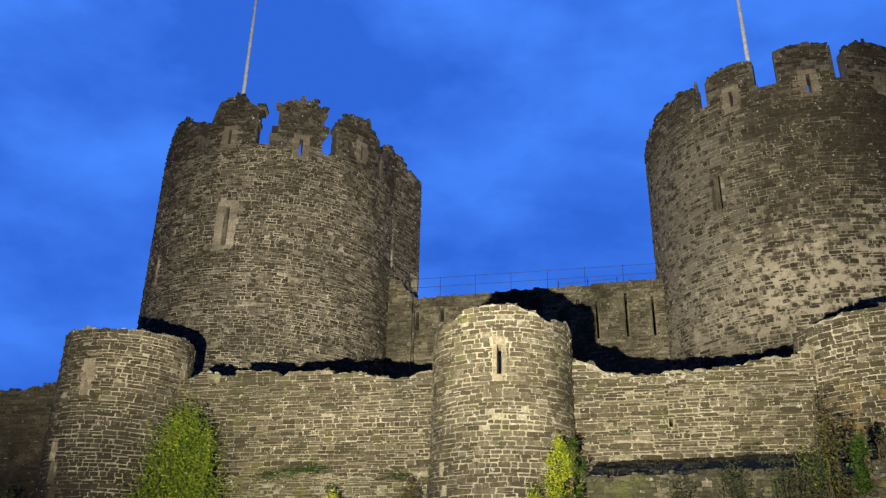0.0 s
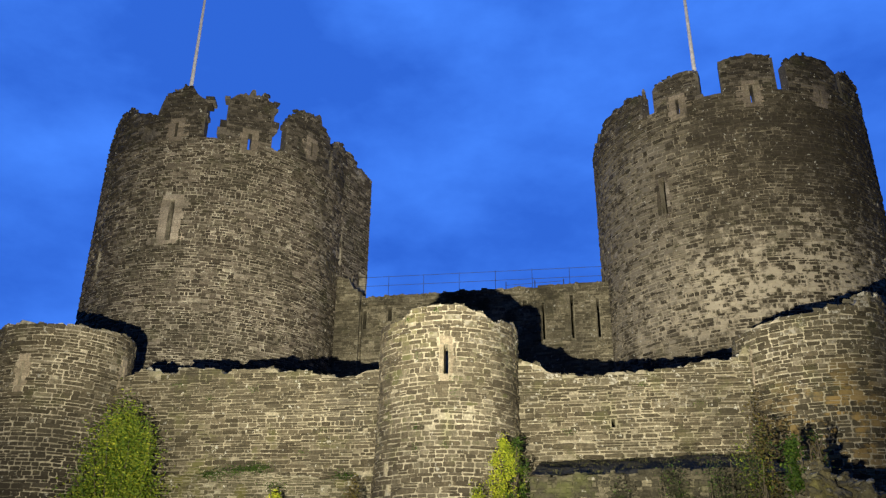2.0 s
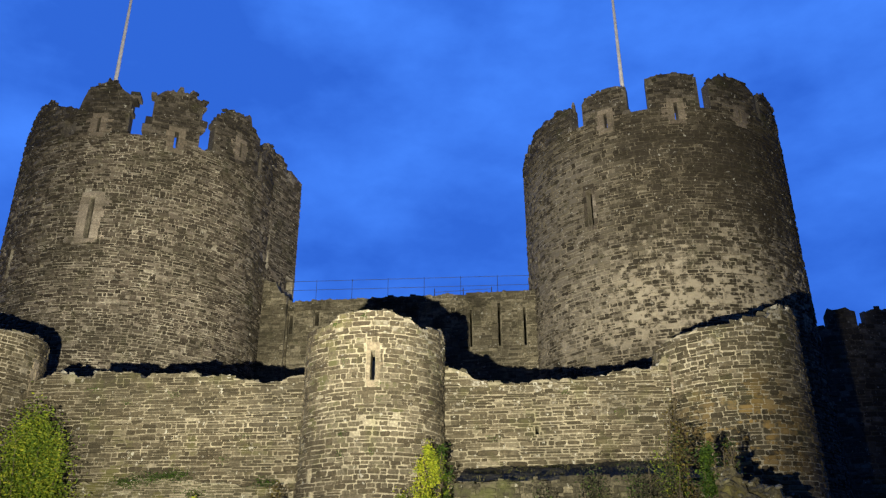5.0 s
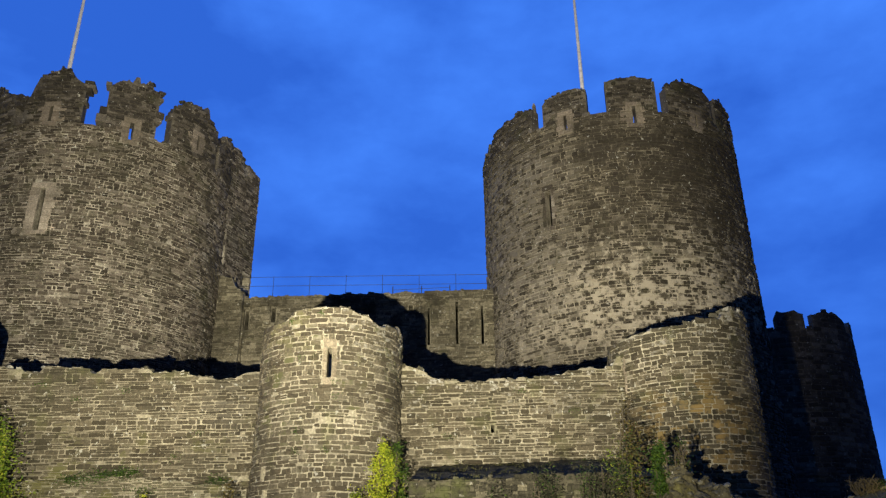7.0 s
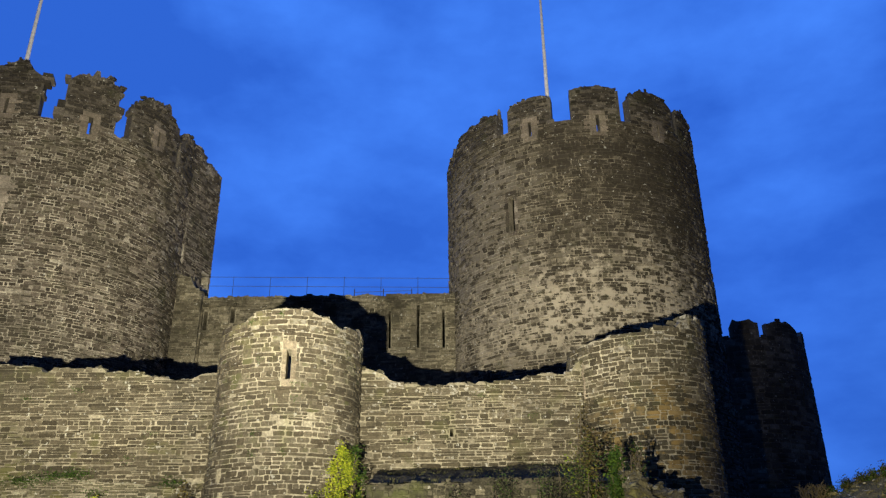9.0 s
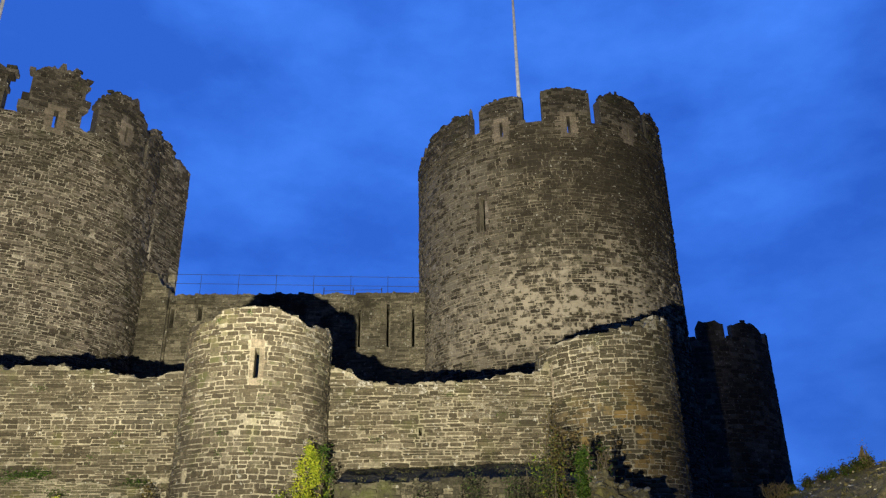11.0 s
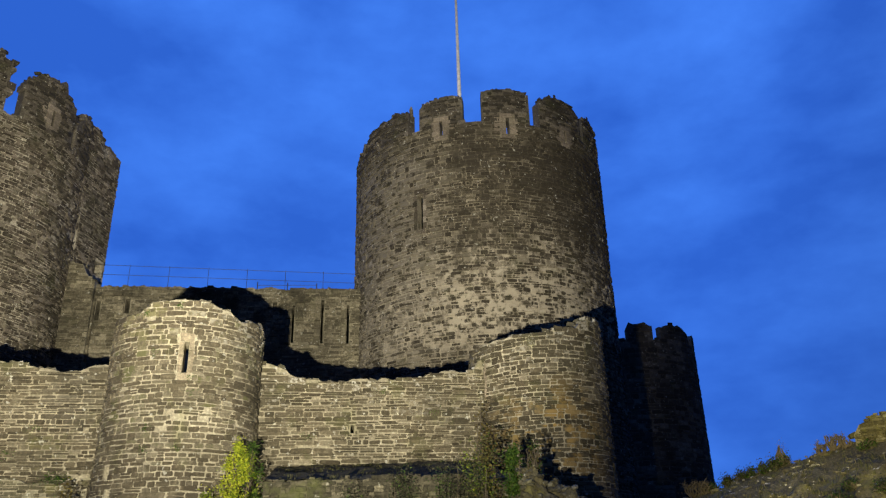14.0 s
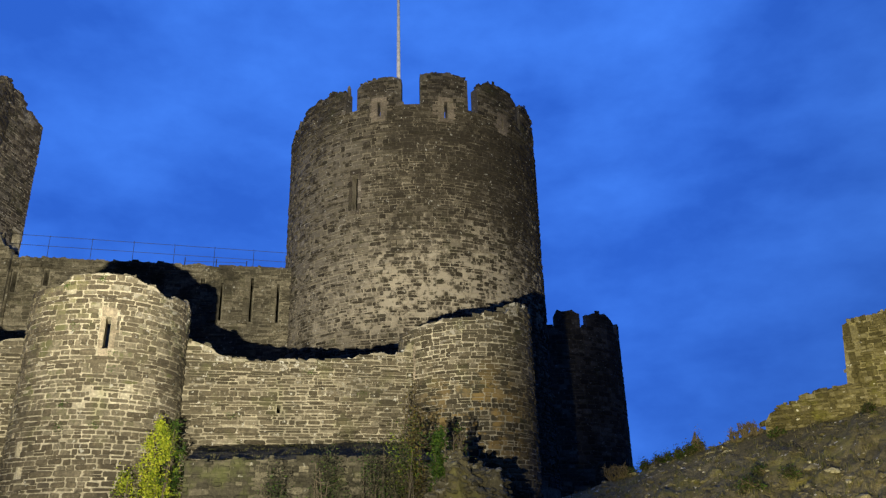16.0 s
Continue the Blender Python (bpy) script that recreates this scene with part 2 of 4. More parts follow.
damp_turf = masonry("damp_moss", ((0.25, (0.05, 0.044, 0.026)), (0.75, (0.14, 0.124, 0.075))), grime=(0.04, 0.035, 0.022), moss=(0.08, 0.082, 0.03), moss_amount=0.8, pieces=False, lichen=0.2)
rock_pale = masonry("lichened_rubble", ((0.0, (0.09, 0.08, 0.05)), (0.8, (0.18, 0.16, 0.10)), (1.0, (0.42, 0.39, 0.28))), moss=(0.14, 0.13, 0.035), moss_amount=0.8, smear=0.2, lichen=0.9)


rock_white = masonry("lichen_white_rubble", ((0.0, (0.10, 0.088, 0.06)), (0.7, (0.22, 0.195, 0.14)), (1.0, (0.62, 0.59, 0.50))), moss_amount=0.35, lichen=1.0)


def simple(name, colour, rough=0.6, metal=0.0, vary=0.25):
    m, n, l, b = material(name)
    pos = n.new("ShaderNodeNewGeometry").outputs["Position"]
    r = ramp(n, ((0.3, tuple(c * (1 - vary) for c in colour)), (0.7, tuple(c * (1 + vary) for c in colour))))
    l.new(noise_tex(n, l, pos, 8, 4, 0.6), r.inputs[0])
    l.new(r.outputs[0], b.inputs["Base Color"])
    b.inputs["Roughness"].default_value, b.inputs["Metallic"].default_value = rough, metal
    return m


def leafy(name, stops):
    m, n, l, b = material(name)
    r = ramp(n, stops)
    l.new(n.new("ShaderNodeNewGeometry").outputs["Random Per Island"], r.inputs[0])
    l.new(r.outputs[0], b.inputs["Base Color"])
    b.inputs["Roughness"].default_value = 0.55
    b.inputs["Specular IOR Level"].default_value = 0.25
    thin = n.new("ShaderNodeBsdfTranslucent")
    l.new(r.outputs[0], thin.inputs["Color"])
    both = n.new("ShaderNodeMixShader")
    both.inputs[0].default_value = 0.45
    l.new(b.outputs[0], both.inputs[1]), l.new(thin.outputs[0], both.inputs[2])
    l.new(both.outputs[0], n["Material Output"].inputs["Surface"])
    return m


pole_paint = simple("white_pole_paint", (0.80, 0.77, 0.74), 0.45)
rail_steel = simple("weathered_rail", (0.05, 0.055, 0.07), 0.6, 0.3)
bark = simple("bark", (0.10, 0.08, 0.05), 0.9)

# ---------------------------------------------------------------- building helpers
rng = random.Random(7)


def part(name, me, mat, parent=None, label=""):
    """One mesh (or bmesh) as one object under a thing."""
    if isinstance(me, bmesh.types.BMesh):
        bm, me = me, bpy.data.meshes.new(name)
        bm.to_mesh(me)
        bm.free()
    if not me.materials:
        me.materials.append(mat)
    ob = new(name, me)
    if parent is not None:
        ob.parent = parent
    if label:
        ob["label"] = label
    return ob


def thing(name, label, category, kind="", group=""):
    return tagged(new(name), label, category, group, kind)


def mesh(name, verts, faces):
    me = bpy.data.meshes.new(name)
    me.from_pydata(verts, [], faces)
    me.update()
    return me


class Round:
    """A round face; s runs along the face to the viewer's right, 0 towards the forecourt."""

    def __init__(self, x, y, r, batter=0.0, foot=0.0):
        self.c, self.r = Vector((x, y, 0)), r
        d = math.hypot(x, y)
        self.n, self.t = Vector((-x / d, -y / d, 0)), Vector((y / d, -x / d, 0))
        self.batter, self.foot = batter, foot

    def at(self, s, z, out=0.0):
        a = s / self.r
        r = self.r + out + self.batter * max(0.0, self.foot - z)
        p = self.c + (self.n * math.cos(a) + self.t * math.sin(a)) * r
        return Vector((p.x, p.y, z))

    def deg(self, a):
        return radians(a) * self.r


class Flat:
    """A straight face along x from the plan's y at x = 0, with its slope."""

    def __init__(self, y, slope=0.0):
        self.y, self.slope = y, slope

    def at(self, s, z, out=0.0):
        return Vector((s, self.y + self.slope * s - out, z))


class Line:
    """A straight face between two points of the plan; s runs from the first."""

    def __init__(self, x0, y0, x1, y1):
        self.p, d = Vector((x0, y0, 0)), Vector((x1 - x0, y1 - y0, 0))
        self.long = d.length
        self.d = d.normalized()
        self.n = Vector((self.d.y, -self.d.x, 0))

    def at(self, s, z, out=0.0):
        q = self.p + self.d * s + self.n * out
        return Vector((q.x, q.y, z))


def profile(points, ragged=0.05, step=0.23, seed=0):
    """A broken wall top: heights between the given (s, z), with stones missing here and there."""
    pts = sorted(points)

    def top(s):
        if s <= pts[0][0]:
            z = pts[0][1]
        elif s >= pts[-1][0]:
            z = pts[-1][1]
        else:
            for (a, za), (b, zb) in zip(pts, pts[1:]):
                if a <= s <= b:
                    z = za + (zb - za) * (s - a) / max(b - a, 1e-6)
                    break
        return z + ragged * noise.noise((math.floor(s / step) * 1.7 + seed, seed * 3.1, 0.5)) * 1.6 + 0.4 * ragged * noise.noise((s * 9, seed, 0))
    return top


def crenels(surf, sill, merlons, ragged=0.06, seed=0):
    """merlons: (from, to, height at left, middle, right) in degrees and metres."""
    ms = [(surf.deg(a), surf.deg(b), h0, h1, h2) for a, b, h0, h1, h2 in merlons]

    def top(s):
        wob = 0.05 * noise.noise((s * 3, seed, 2))
        for a, b, h0, h1, h2 in ms:
            if a <= s <= b:
                u = (s - a) / (b - a)
                v = (u - 0.5) / 0.5
                z = h1 + ((h0 if v < 0 else h2) - h1) * abs(v) ** 2.6
                lump = noise.noise((math.floor(s / 0.27) * 1.9 + seed, seed, 0.5))
                z += ragged * (2.2 * lump + 1.2 * noise.noise((math.floor(s / 0.11) * 1.3, seed, 7)))
                return round(z / 0.07) * 0.07 + 0.02 * noise.noise((s * 11, 1, seed))
        return sill + ragged * noise.noise((math.floor(s / 0.25) * 1.3, seed, 4.5)) + wob
    return top, ms


def battlements(surf, sill, top, ms, z0, thick, openings, mat, parent, step=0.12):
    """The ring of wall up to the sill, and each merlon on it."""
    inside = lambda s: any(a - 0.002 <= s <= b + 0.002 for a, b, *_ in ms)
    ring = lambda s: sill if inside(s) else min(sill, top(s))
    part("wall", core("wall", surf, surf.deg(-180), surf.deg(180), z0, ring, thick, [(a, b, c, min(d, sill)) for a, b, c, d in openings if c < sill], [q for a, b, *_ in ms for q in (a, b)], step), mat, parent)
    for a, b, *_ in ms:
        own = [(p, q, max(c, sill), d) for p, q, c, d in openings if a < p and q < b and d > sill]
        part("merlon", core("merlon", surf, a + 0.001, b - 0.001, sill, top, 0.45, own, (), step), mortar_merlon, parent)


def core(name, surf, s0, s1, z0, top, thick, openings=(), marks=(), step=0.12):
    """The body of a wall behind its stones, with openings (s0, s1, z0, z1) right through."""
    n = max(2, int((s1 - s0) / step))
    ss = [s0 + (s1 - s0) * i / n for i in range(n + 1)] + [m for m in marks if s0 < m < s1]
    for a, b, _, _ in openings:
        ss += [a, b]
    ss = sorted(set(round(s, 4) for s in ss))
    verts, faces = [], []

    def quad(*ps):
        k = len(verts)
        verts.extend(ps)
        faces.append(tuple(range(k, k + len(ps))))
    cols = []
    for a, b in zip(ss, ss[1:]):
        mid = (a + b) / 2
        segs, floor = [], z0
        for oa, ob_, oz0, oz1 in sorted(openings, key=lambda o: o[2]):
            if oa - 1e-6 <= mid <= ob_ + 1e-6:
                segs.append((floor, floor, oz0, oz0))
                floor = oz1
                for s in (oa, ob_):
                    if abs(s - a) < 1e-4 or abs(s - b) < 1e-4:
                        quad(surf.at(s, oz0), surf.at(s, oz1), surf.at(s, oz1, -thick), surf.at(s, oz0, -thick))
        segs.append((floor, floor, top(a), top(b)))
        for la, lb, ha, hb in segs:
            if max(ha - la, hb - lb) < 1e-3:
                continue
            zs = [0.0, 0.33, 0.66, 1.0] if surf.at(a, 0).xy != surf.at(a, 5).xy else [0.0, 1.0]
            for u, v in zip(zs, zs[1:]):
                A, B, Cc, Dd = la + (ha - la) * u, lb + (hb - lb) * u, lb + (hb - lb) * v, la + (ha - la) * v
                quad(surf.at(a, A), surf.at(b, B), surf.at(b, Cc), surf.at(a, Dd))
            quad(surf.at(b, lb, -thick), surf.at(a, la, -thick), surf.at(a, ha, -thick), surf.at(b, hb, -thick))
            quad(surf.at(a, ha), surf.at(b, hb), surf.at(b, hb, -thick), surf.at(a, ha, -thick))
            if la > z0 + 1e-4:
                quad(surf.at(a, la), surf.at(a, la, -thick), surf.at(b, lb, -thick), surf.at(b, lb))
    for s in (ss[0], ss[-1]):
        quad(surf.at(s, z0), surf.at(s, top(s)), surf.at(s, top(s), -thick), surf.at(s, z0, -thick))
    return mesh(name, verts, faces)


def courses(surf, s0, s1, z0, top, high, wide, holes=(), joint=0.0145, seed=1, smeared=None):
    """Rows of rough stones: (s, z, width, height). holes: (s0, s1, z0, z1) kept free; smeared(s, z): wider joints there."""
    r = random.Random(seed)
    out, z = [], z0
    peak = max(top(s0 + (s1 - s0) * i / 200) for i in range(201))
    while z < peak:
        zone = 1.0 + 0.22 * noise.noise((z * 0.85, seed * 1.3, 0.5))
        h = (high[0] + (high[1] - high[0]) * r.random() ** 1.3) * zone
        s = s0 - r.uniform(0, wide[0])
        grain = r.uniform(0.65, 1.35)
        while s < s1:
            w = (wide[0] + (wide[1] - wide[0]) * r.random() ** 1.5) * grain
            pieces = [(s, s + w)]
            zc = z + h / 2 + 0.07 * noise.noise(((s + w / 2) * 0.33, z * 0.35, seed)) + 0.02 * noise.noise((s * 1.7, z, seed))
            for a, b, p, q in holes:
                if a < s + w and s < b and p < zc + h * 0.4 and zc - h * 0.4 < q:
                    pieces = [(u, v) for u, v in ((s, min(a, s + w)), (max(b, s), s + w)) if v - u > 0.05]
            for u, v in pieces:
                u, v = max(u, s0), min(v, s1)
                if v - u < 0.04:
                    continue
                c, pw = (u + v) / 2, v - u
                lim = min(top(u + 0.02), top(v - 0.02), top(c))
                if zc - h * 0.22 > lim:
                    continue
                wider = smeared(c, zc) if smeared else 0.0
                jw, jh = joint * r.uniform(0.15, 2.1) + wider, joint * r.uniform(0.15, 1.7) + wider * 0.6
                k = r.random()
                if h > high[0] * 1.35 and k < 0.16:
                    f = r.uniform(0.4, 0.6)
                    out += [(c, zc - h * (1 - f) / 2, pw - jw, h * f - jh * 0.8), (c, zc + h * f / 2, pw - jw, h * (1 - f) - jh * 0.8)]
                elif k < 0.993:
                    out.append((c + r.uniform(-0.008, 0.008), zc + r.uniform(-0.013, 0.013), pw - jw, h * r.uniform(0.86, 1.1) - jh))
            s += w
        z += h
    return [q for q in out if q[2] > 0.03 and q[3] > 0.02]


RING = ((-1, -1), (1, -1), (1, 1), (-1, 1))
OCT = ((-1, -0.60), (-0.84, -1), (0.84, -1), (1, -0.60), (1, 0.60), (0.84, 1), (-0.84, 1), (-1, 0.60))


def slab(r):
    """A rough stone of unit size: x wide, z high, its face towards -y, corners knocked off."""
    vs = []
    jog = [(r.uniform(-0.05, 0.035), r.uniform(-0.12, 0.08)) for _ in OCT]
    lean = r.uniform(-0.08, 0.08)
    for depth, inset in ((-0.6, 0.0), (0.55, 0.0), (1.0, 0.10)):
        for (jx, jz), (sx, sz) in zip(jog, OCT):
            vs.append((sx * (0.5 + jx - inset * 0.55), -depth * r.uniform(0.85, 1.12), sz * (0.5 + jz - inset) + lean * sx * 0.5))
    fs = []
    for k in (0, 8):
        for i in range(8):
            j = (i + 1) % 8
            fs.append((k + i, k + j, k + 8 + j, k + 8 + i))
    fs.append(tuple(range(16, 24)))
    return vs, fs


SLABS = [slab(rng) for _ in range(28)]


def lay(stones, surf, mat, parent, single=300, focus=(0, 0), proud=(0.006, 0.045), name="stone", skip=None):
    """The stones next to focus as pieces of their own, the rest as one mesh."""
    r = random.Random(len(stones))
    stones = sorted(stones, key=lambda q: abs(q[0] - focus[0]) * 0.7 + abs(q[1] - focus[1]))
    shared = []
    for vs, fs in SLABS:
        me = mesh(name, vs, fs)
        me.materials.append(mat)
        shared.append(me)
    verts, faces = [], []
    for i, (s, z, w, h) in enumerate(stones):
        p = surf.at(s, z)
        tang = (surf.at(s + 0.05, z) - surf.at(s - 0.05, z)).normalized()
        up = (surf.at(s, z + 0.05) - surf.at(s, z - 0.05)).normalized()
        back = tang.cross(up).normalized()
        if back.dot(surf.at(s, z, 1.0) - p) > 0:
            back = -back
        k = r.randrange(len(SLABS))
        d = r.uniform(*proud)
        tilt = r.uniform(-0.02, 0.02)
        tx, uz = (tang + up * tilt) * w, (up - tang * tilt) * h
        m = Matrix(((tx.x, back.x * d, uz.x, p.x), (tx.y, back.y * d, uz.y, p.y), (tx.z, back.z * d, uz.z, p.z), (0, 0, 0, 1)))
        if i < single:
            ob = part(name, shared[k], mat, parent)
            ob.matrix_local = m
        else:
            vs, fs = SLABS[k]
            b = len(verts)
            verts.extend(m @ Vector(v) for v in vs)
            faces.extend(tuple(b + q for q in f) for f in fs)
    if faces:
        me = mesh("stonework", verts, faces)
        ob = part("stonework", me, mat, parent)
        ob["kind"] = "stuff"


def capping(surf, s0, s1, top, mat, parent, thick, seed, size=(0.03, 0.085), every=0.13, skip=0.35):
    """Loose stones left standing along a broken wall top."""
    r = random.Random(seed)
    verts, faces = [], []
    s = s0
    while s < s1:
        if r.random() > skip:
            for depth in (0.06, thick * 0.5):
                k = r.uniform(*size)
                p = surf.at(s + r.uniform(-0.05, 0.05), top(s) + k * 0.10, -depth - r.uniform(0, 0.1))
                m = Matrix.Translation(p) @ Euler((r.uniform(-0.25, 0.25), r.uniform(-0.25, 0.25), r.uniform(0, 6.3))).to_matrix().to_4x4() @ Matrix.Diagonal((k * 1.5, k * 1.2, k * 0.8, 1))
                b = len(verts)
                for sx in (-1, 1):
                    for sy in (-1, 1):
                        for sz in (-1, 1):
                            verts.append(m @ Vector((sx * r.uniform(0.4, 0.9), sy * r.uniform(0.4, 0.9), sz * r.uniform(0.4, 0.9))))
                faces.extend(tuple(b + q for q in f) for f in ((0, 1, 3, 2), (4, 6, 7, 5), (0, 4, 5, 1), (2, 3, 7, 6), (0, 2, 6, 4), (1, 5, 7, 3)))
        s += every * r.uniform(0.6, 1.5)
    ob = part("capping", mesh("capping", verts, faces), mat, parent)
    ob["kind"] = "stuff"


def block(surf, s, z, w, h, d, seed=0, sink=0.1):
    """A dressed block in a wall's face, its edges worn."""
    r = random.Random(seed)
    bm = bmesh.new()
    vs = []
    for out, k in ((-sink, 1.0), (d * 0.7, 1.0), (d, 0.93)):
        for sx, sz in RING:
            vs.append(bm.verts.new(surf.at(s + sx * w / 2 * k + r.uniform(-0.006, 0.006), z + sz * (h / 2 - (1 - k) * w * 0.4) + r.uniform(-0.006, 0.006), out)))
    for k in (0, 4):
        for i in range(4):
            j = (i + 1) % 4
            bm.faces.new((vs[k + i], vs[k + j], vs[k + 4 + j], vs[k + 4 + i]))
    bm.faces.new(vs[8:12])
    return bm


def loop_window(surf, s, z0, z1, wide, parent, rows=4, jamb=0.26, seed=3, name="jamb_stone", d=0.035, mat=None):
    """Pale dressed blocks on both sides of a slit, under their lintel, with a sill."""
    r = random.Random(seed)
    mat = mat or dressed
    slit = part("arrow_slit", block(surf, s, z1 + 0.11, wide + jamb * 1.5, 0.2, d, seed + 50), mat, parent, "narrow slit framed in dressed sandstone")
    h = (z1 - z0) / rows
    for i in range(rows):
        for side in (-1, 1):
            w = jamb * r.choice((0.8, 1.0, 1.45))
            part(name, block(surf, s + side * (wide / 2 + w / 2), z0 + h * (i + 0.5), w - 0.012, h - 0.014, d, seed + i * 3 + side), mat, slit)
    part("sill", block(surf, s, z0 - 0.10, wide + jamb * 1.2, 0.18, d, seed + 51), mat, slit)


def window_hole(s, z0, z1, wide, jamb=0.26):
    return (s - wide / 2 - jamb * 0.75, s + wide / 2 + jamb * 0.75, z0 - 0.16, z1 + 0.18)


# ---------------------------------------------------------------- ground


def ground_height(x, y):
    rise = 2.2 * min(1.0, max(0.0, (y - 7) / 9)) ** 1.3
    d = math.hypot(x, y)
    return rise * (1 if d < 70 else max(0.0, 1 - (d - 70) / 100)) + 0.06 * noise.noise((x * 0.3, y * 0.3, 0))


def make_ground():
    edges = [-2500, -600, -200, -100] + [-60 + 2.0 * i for i in range(61)] + [100, 200, 600, 2500]
    verts = [(x, y, ground_height(x, y) if abs(x) < 300 and abs(y) < 300 else 0.0) for y in edges for x in edges]
    n = len(edges)
    faces = [(j * n + i, j * n + i + 1, (j + 1) * n + i + 1, (j + 1) * n + i) for j in range(n - 1) for i in range(n - 1)]
    ob = part("ground", mesh("ground", verts, faces), rough_earth)
    return tagged(ob, "dark stony turf rising towards the castle walls", "ground", kind="structure")


make_ground()

# ---------------------------------------------------------------- castle: plan
LEFT, RIGHT = Round(-15.58, 29.75, 5.25), Round(6.31, 31.57, 5.47, 0.012, 13)
TC, TL, TR = Round(-3.58, 19.8, 1.78, 0.04, 5.2), Round(-14.81, 19.8, 1.8), Round(5.54, 20.67, 1.83, 0.008, 7)
FRONT = Flat(19.8)
CURT = Flat(30.2, -0.012)
FAR = Round(21.5, 56.0, 5.56)
BASE = 1.5


def roof(surf, z, inner, parent):
    bm = bmesh.new()
    ring = [bm.verts.new(surf.at(surf.deg(a), z, -inner)) for a in range(-180, 180, 10)]
    low = [bm.verts.new(surf.at(surf.deg(a), z - 0.3, -inner)) for a in range(-180, 180, 10)]
    bm.faces.new(ring), bm.faces.new(low[::-1])
    for i in range(36):
        j = (i + 1) % 36
        bm.faces.new((ring[i], low[i], low[j], ring[j]))
    part("roof_deck", bm, mortar_tower, parent)


def tower(name, label, surf, sill, merlons, slits, windows, stone_mat, mort_mat, seed, single, focus, lit=(-88, 88), z_face=7.0, rag=0.06, gaps=(), wide_joint=0.0, joint=0.018, size=((0.085, 0.185), (0.15, 0.50))):
    ob = thing(name, label, "castle tower")
    top, marks = crenels(surf, sill, merlons, rag, seed=seed)
    opens, holes = [], []
    for a, z0, z1, w in slits:
        s = surf.deg(a)
        opens.append((s - w / 2, s + w / 2, z0, z1))
        holes.append(window_hole(s, z0, z1, w, 0.34))
    for a, z0, z1, w, jamb in windows:
        s = surf.deg(a)
        opens.append((s - w / 2, s + w / 2, z0, z1))
        holes.append(window_hole(s, z0, z1, w, jamb))
    for a, z0, z1, w in gaps:
        s = surf.deg(a)
        opens.append((s - w / 2, s + w / 2, z0, z1))
        holes.append((s - w / 2, s + w / 2, z0, z1))
    battlements(surf, sill, top, marks, BASE, 0.32, opens, mort_mat, ob)
    roof(surf, sill - 1.6, 0.3, ob)
    for i, (a, z0, z1, w) in enumerate(slits):
        loop_window(surf, surf.deg(a), z0, z1, w, ob, 3, 0.34, seed + i * 7, mat=dressed_dull)
    for i, (a, z0, z1, w, jamb) in enumerate(windows):
        loop_window(surf, surf.deg(a), z0, z1, w, ob, 6, jamb, seed + 40 + i * 7, mat=dressed_pale if jamb > 0.2 else stone_tower)
    smeared = lambda s, z: wide_joint * max(0.0, min(1.0, (12.6 - z) * 0.6 + 1.6 * noise.noise((s * 0.5, z * 0.6, 3))))
    st = courses(surf, surf.deg(lit[0]), surf.deg(lit[1]), z_face, top, size[0], size[1], holes, joint, seed, smeared)
    lay([q for q in st if q[1] < sill], surf, stone_mat, ob, single, focus, (0.004, 0.068))
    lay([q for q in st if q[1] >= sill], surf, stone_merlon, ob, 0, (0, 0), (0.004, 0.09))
    capping(surf, surf.deg(-110), surf.deg(110), top, stone_merlon, ob, 0.4, seed, (0.05, 0.12), 0.2, 0.45)
    return ob


LEFT_MERLONS = [(-104, -80, 18.3, 18.7, 18.4), (-78, -43.4, 18.2, 19.55, 18.8), (-38.8, -14.3, 18.3, 19.98, 19.2), (-5.6, 14.9, 19.3, 19.92, 19.6),
                (21.2, 48.2, 19.2, 19.95, 19.35), (50.6, 80, 18.9, 19.75, 19.5), (90, 106, 19, 19.3, 19), (115, 135, 19, 19.3, 19),
                (143, 163, 19, 19.2, 19), (-172, -150, 19, 19.2, 19), (-142, -114, 19, 19.2, 19)]
RIGHT_MERLONS = [(-86, -63, 18.4, 19.1, 19.3), (-61.5, -29.6, 19.1, 19.6, 19.5), (-24.2, -4.8, 19.45, 19.72, 19.65), (3, 23.8, 19.75, 19.95, 19.8),
                 (28.4, 53.5, 19.6, 20.05, 19.8), (56.5, 80, 19.8, 20.1, 19.4), (84, 96, 18.9, 19.2, 19), (100, 112, 19.3, 19.5, 19.3), (120, 142, 19.3, 19.5, 19.3),
                 (150, 172, 19.3, 19.5, 19.3), (-172, -150, 19.3, 19.5, 19.3), (-142, -122, 19.3, 19.5, 19.3), (-114, -94, 19, 19.2, 19)]
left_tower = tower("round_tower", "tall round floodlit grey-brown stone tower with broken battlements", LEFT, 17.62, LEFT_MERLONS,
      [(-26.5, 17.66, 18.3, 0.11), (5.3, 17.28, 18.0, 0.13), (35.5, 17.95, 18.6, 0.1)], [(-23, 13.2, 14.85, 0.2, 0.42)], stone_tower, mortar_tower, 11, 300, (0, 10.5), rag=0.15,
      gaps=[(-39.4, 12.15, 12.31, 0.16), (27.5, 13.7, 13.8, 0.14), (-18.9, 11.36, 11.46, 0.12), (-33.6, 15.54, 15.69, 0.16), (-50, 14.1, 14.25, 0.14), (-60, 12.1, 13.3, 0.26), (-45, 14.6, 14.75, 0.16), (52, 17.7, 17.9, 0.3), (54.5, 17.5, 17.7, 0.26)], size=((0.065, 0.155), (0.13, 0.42)))
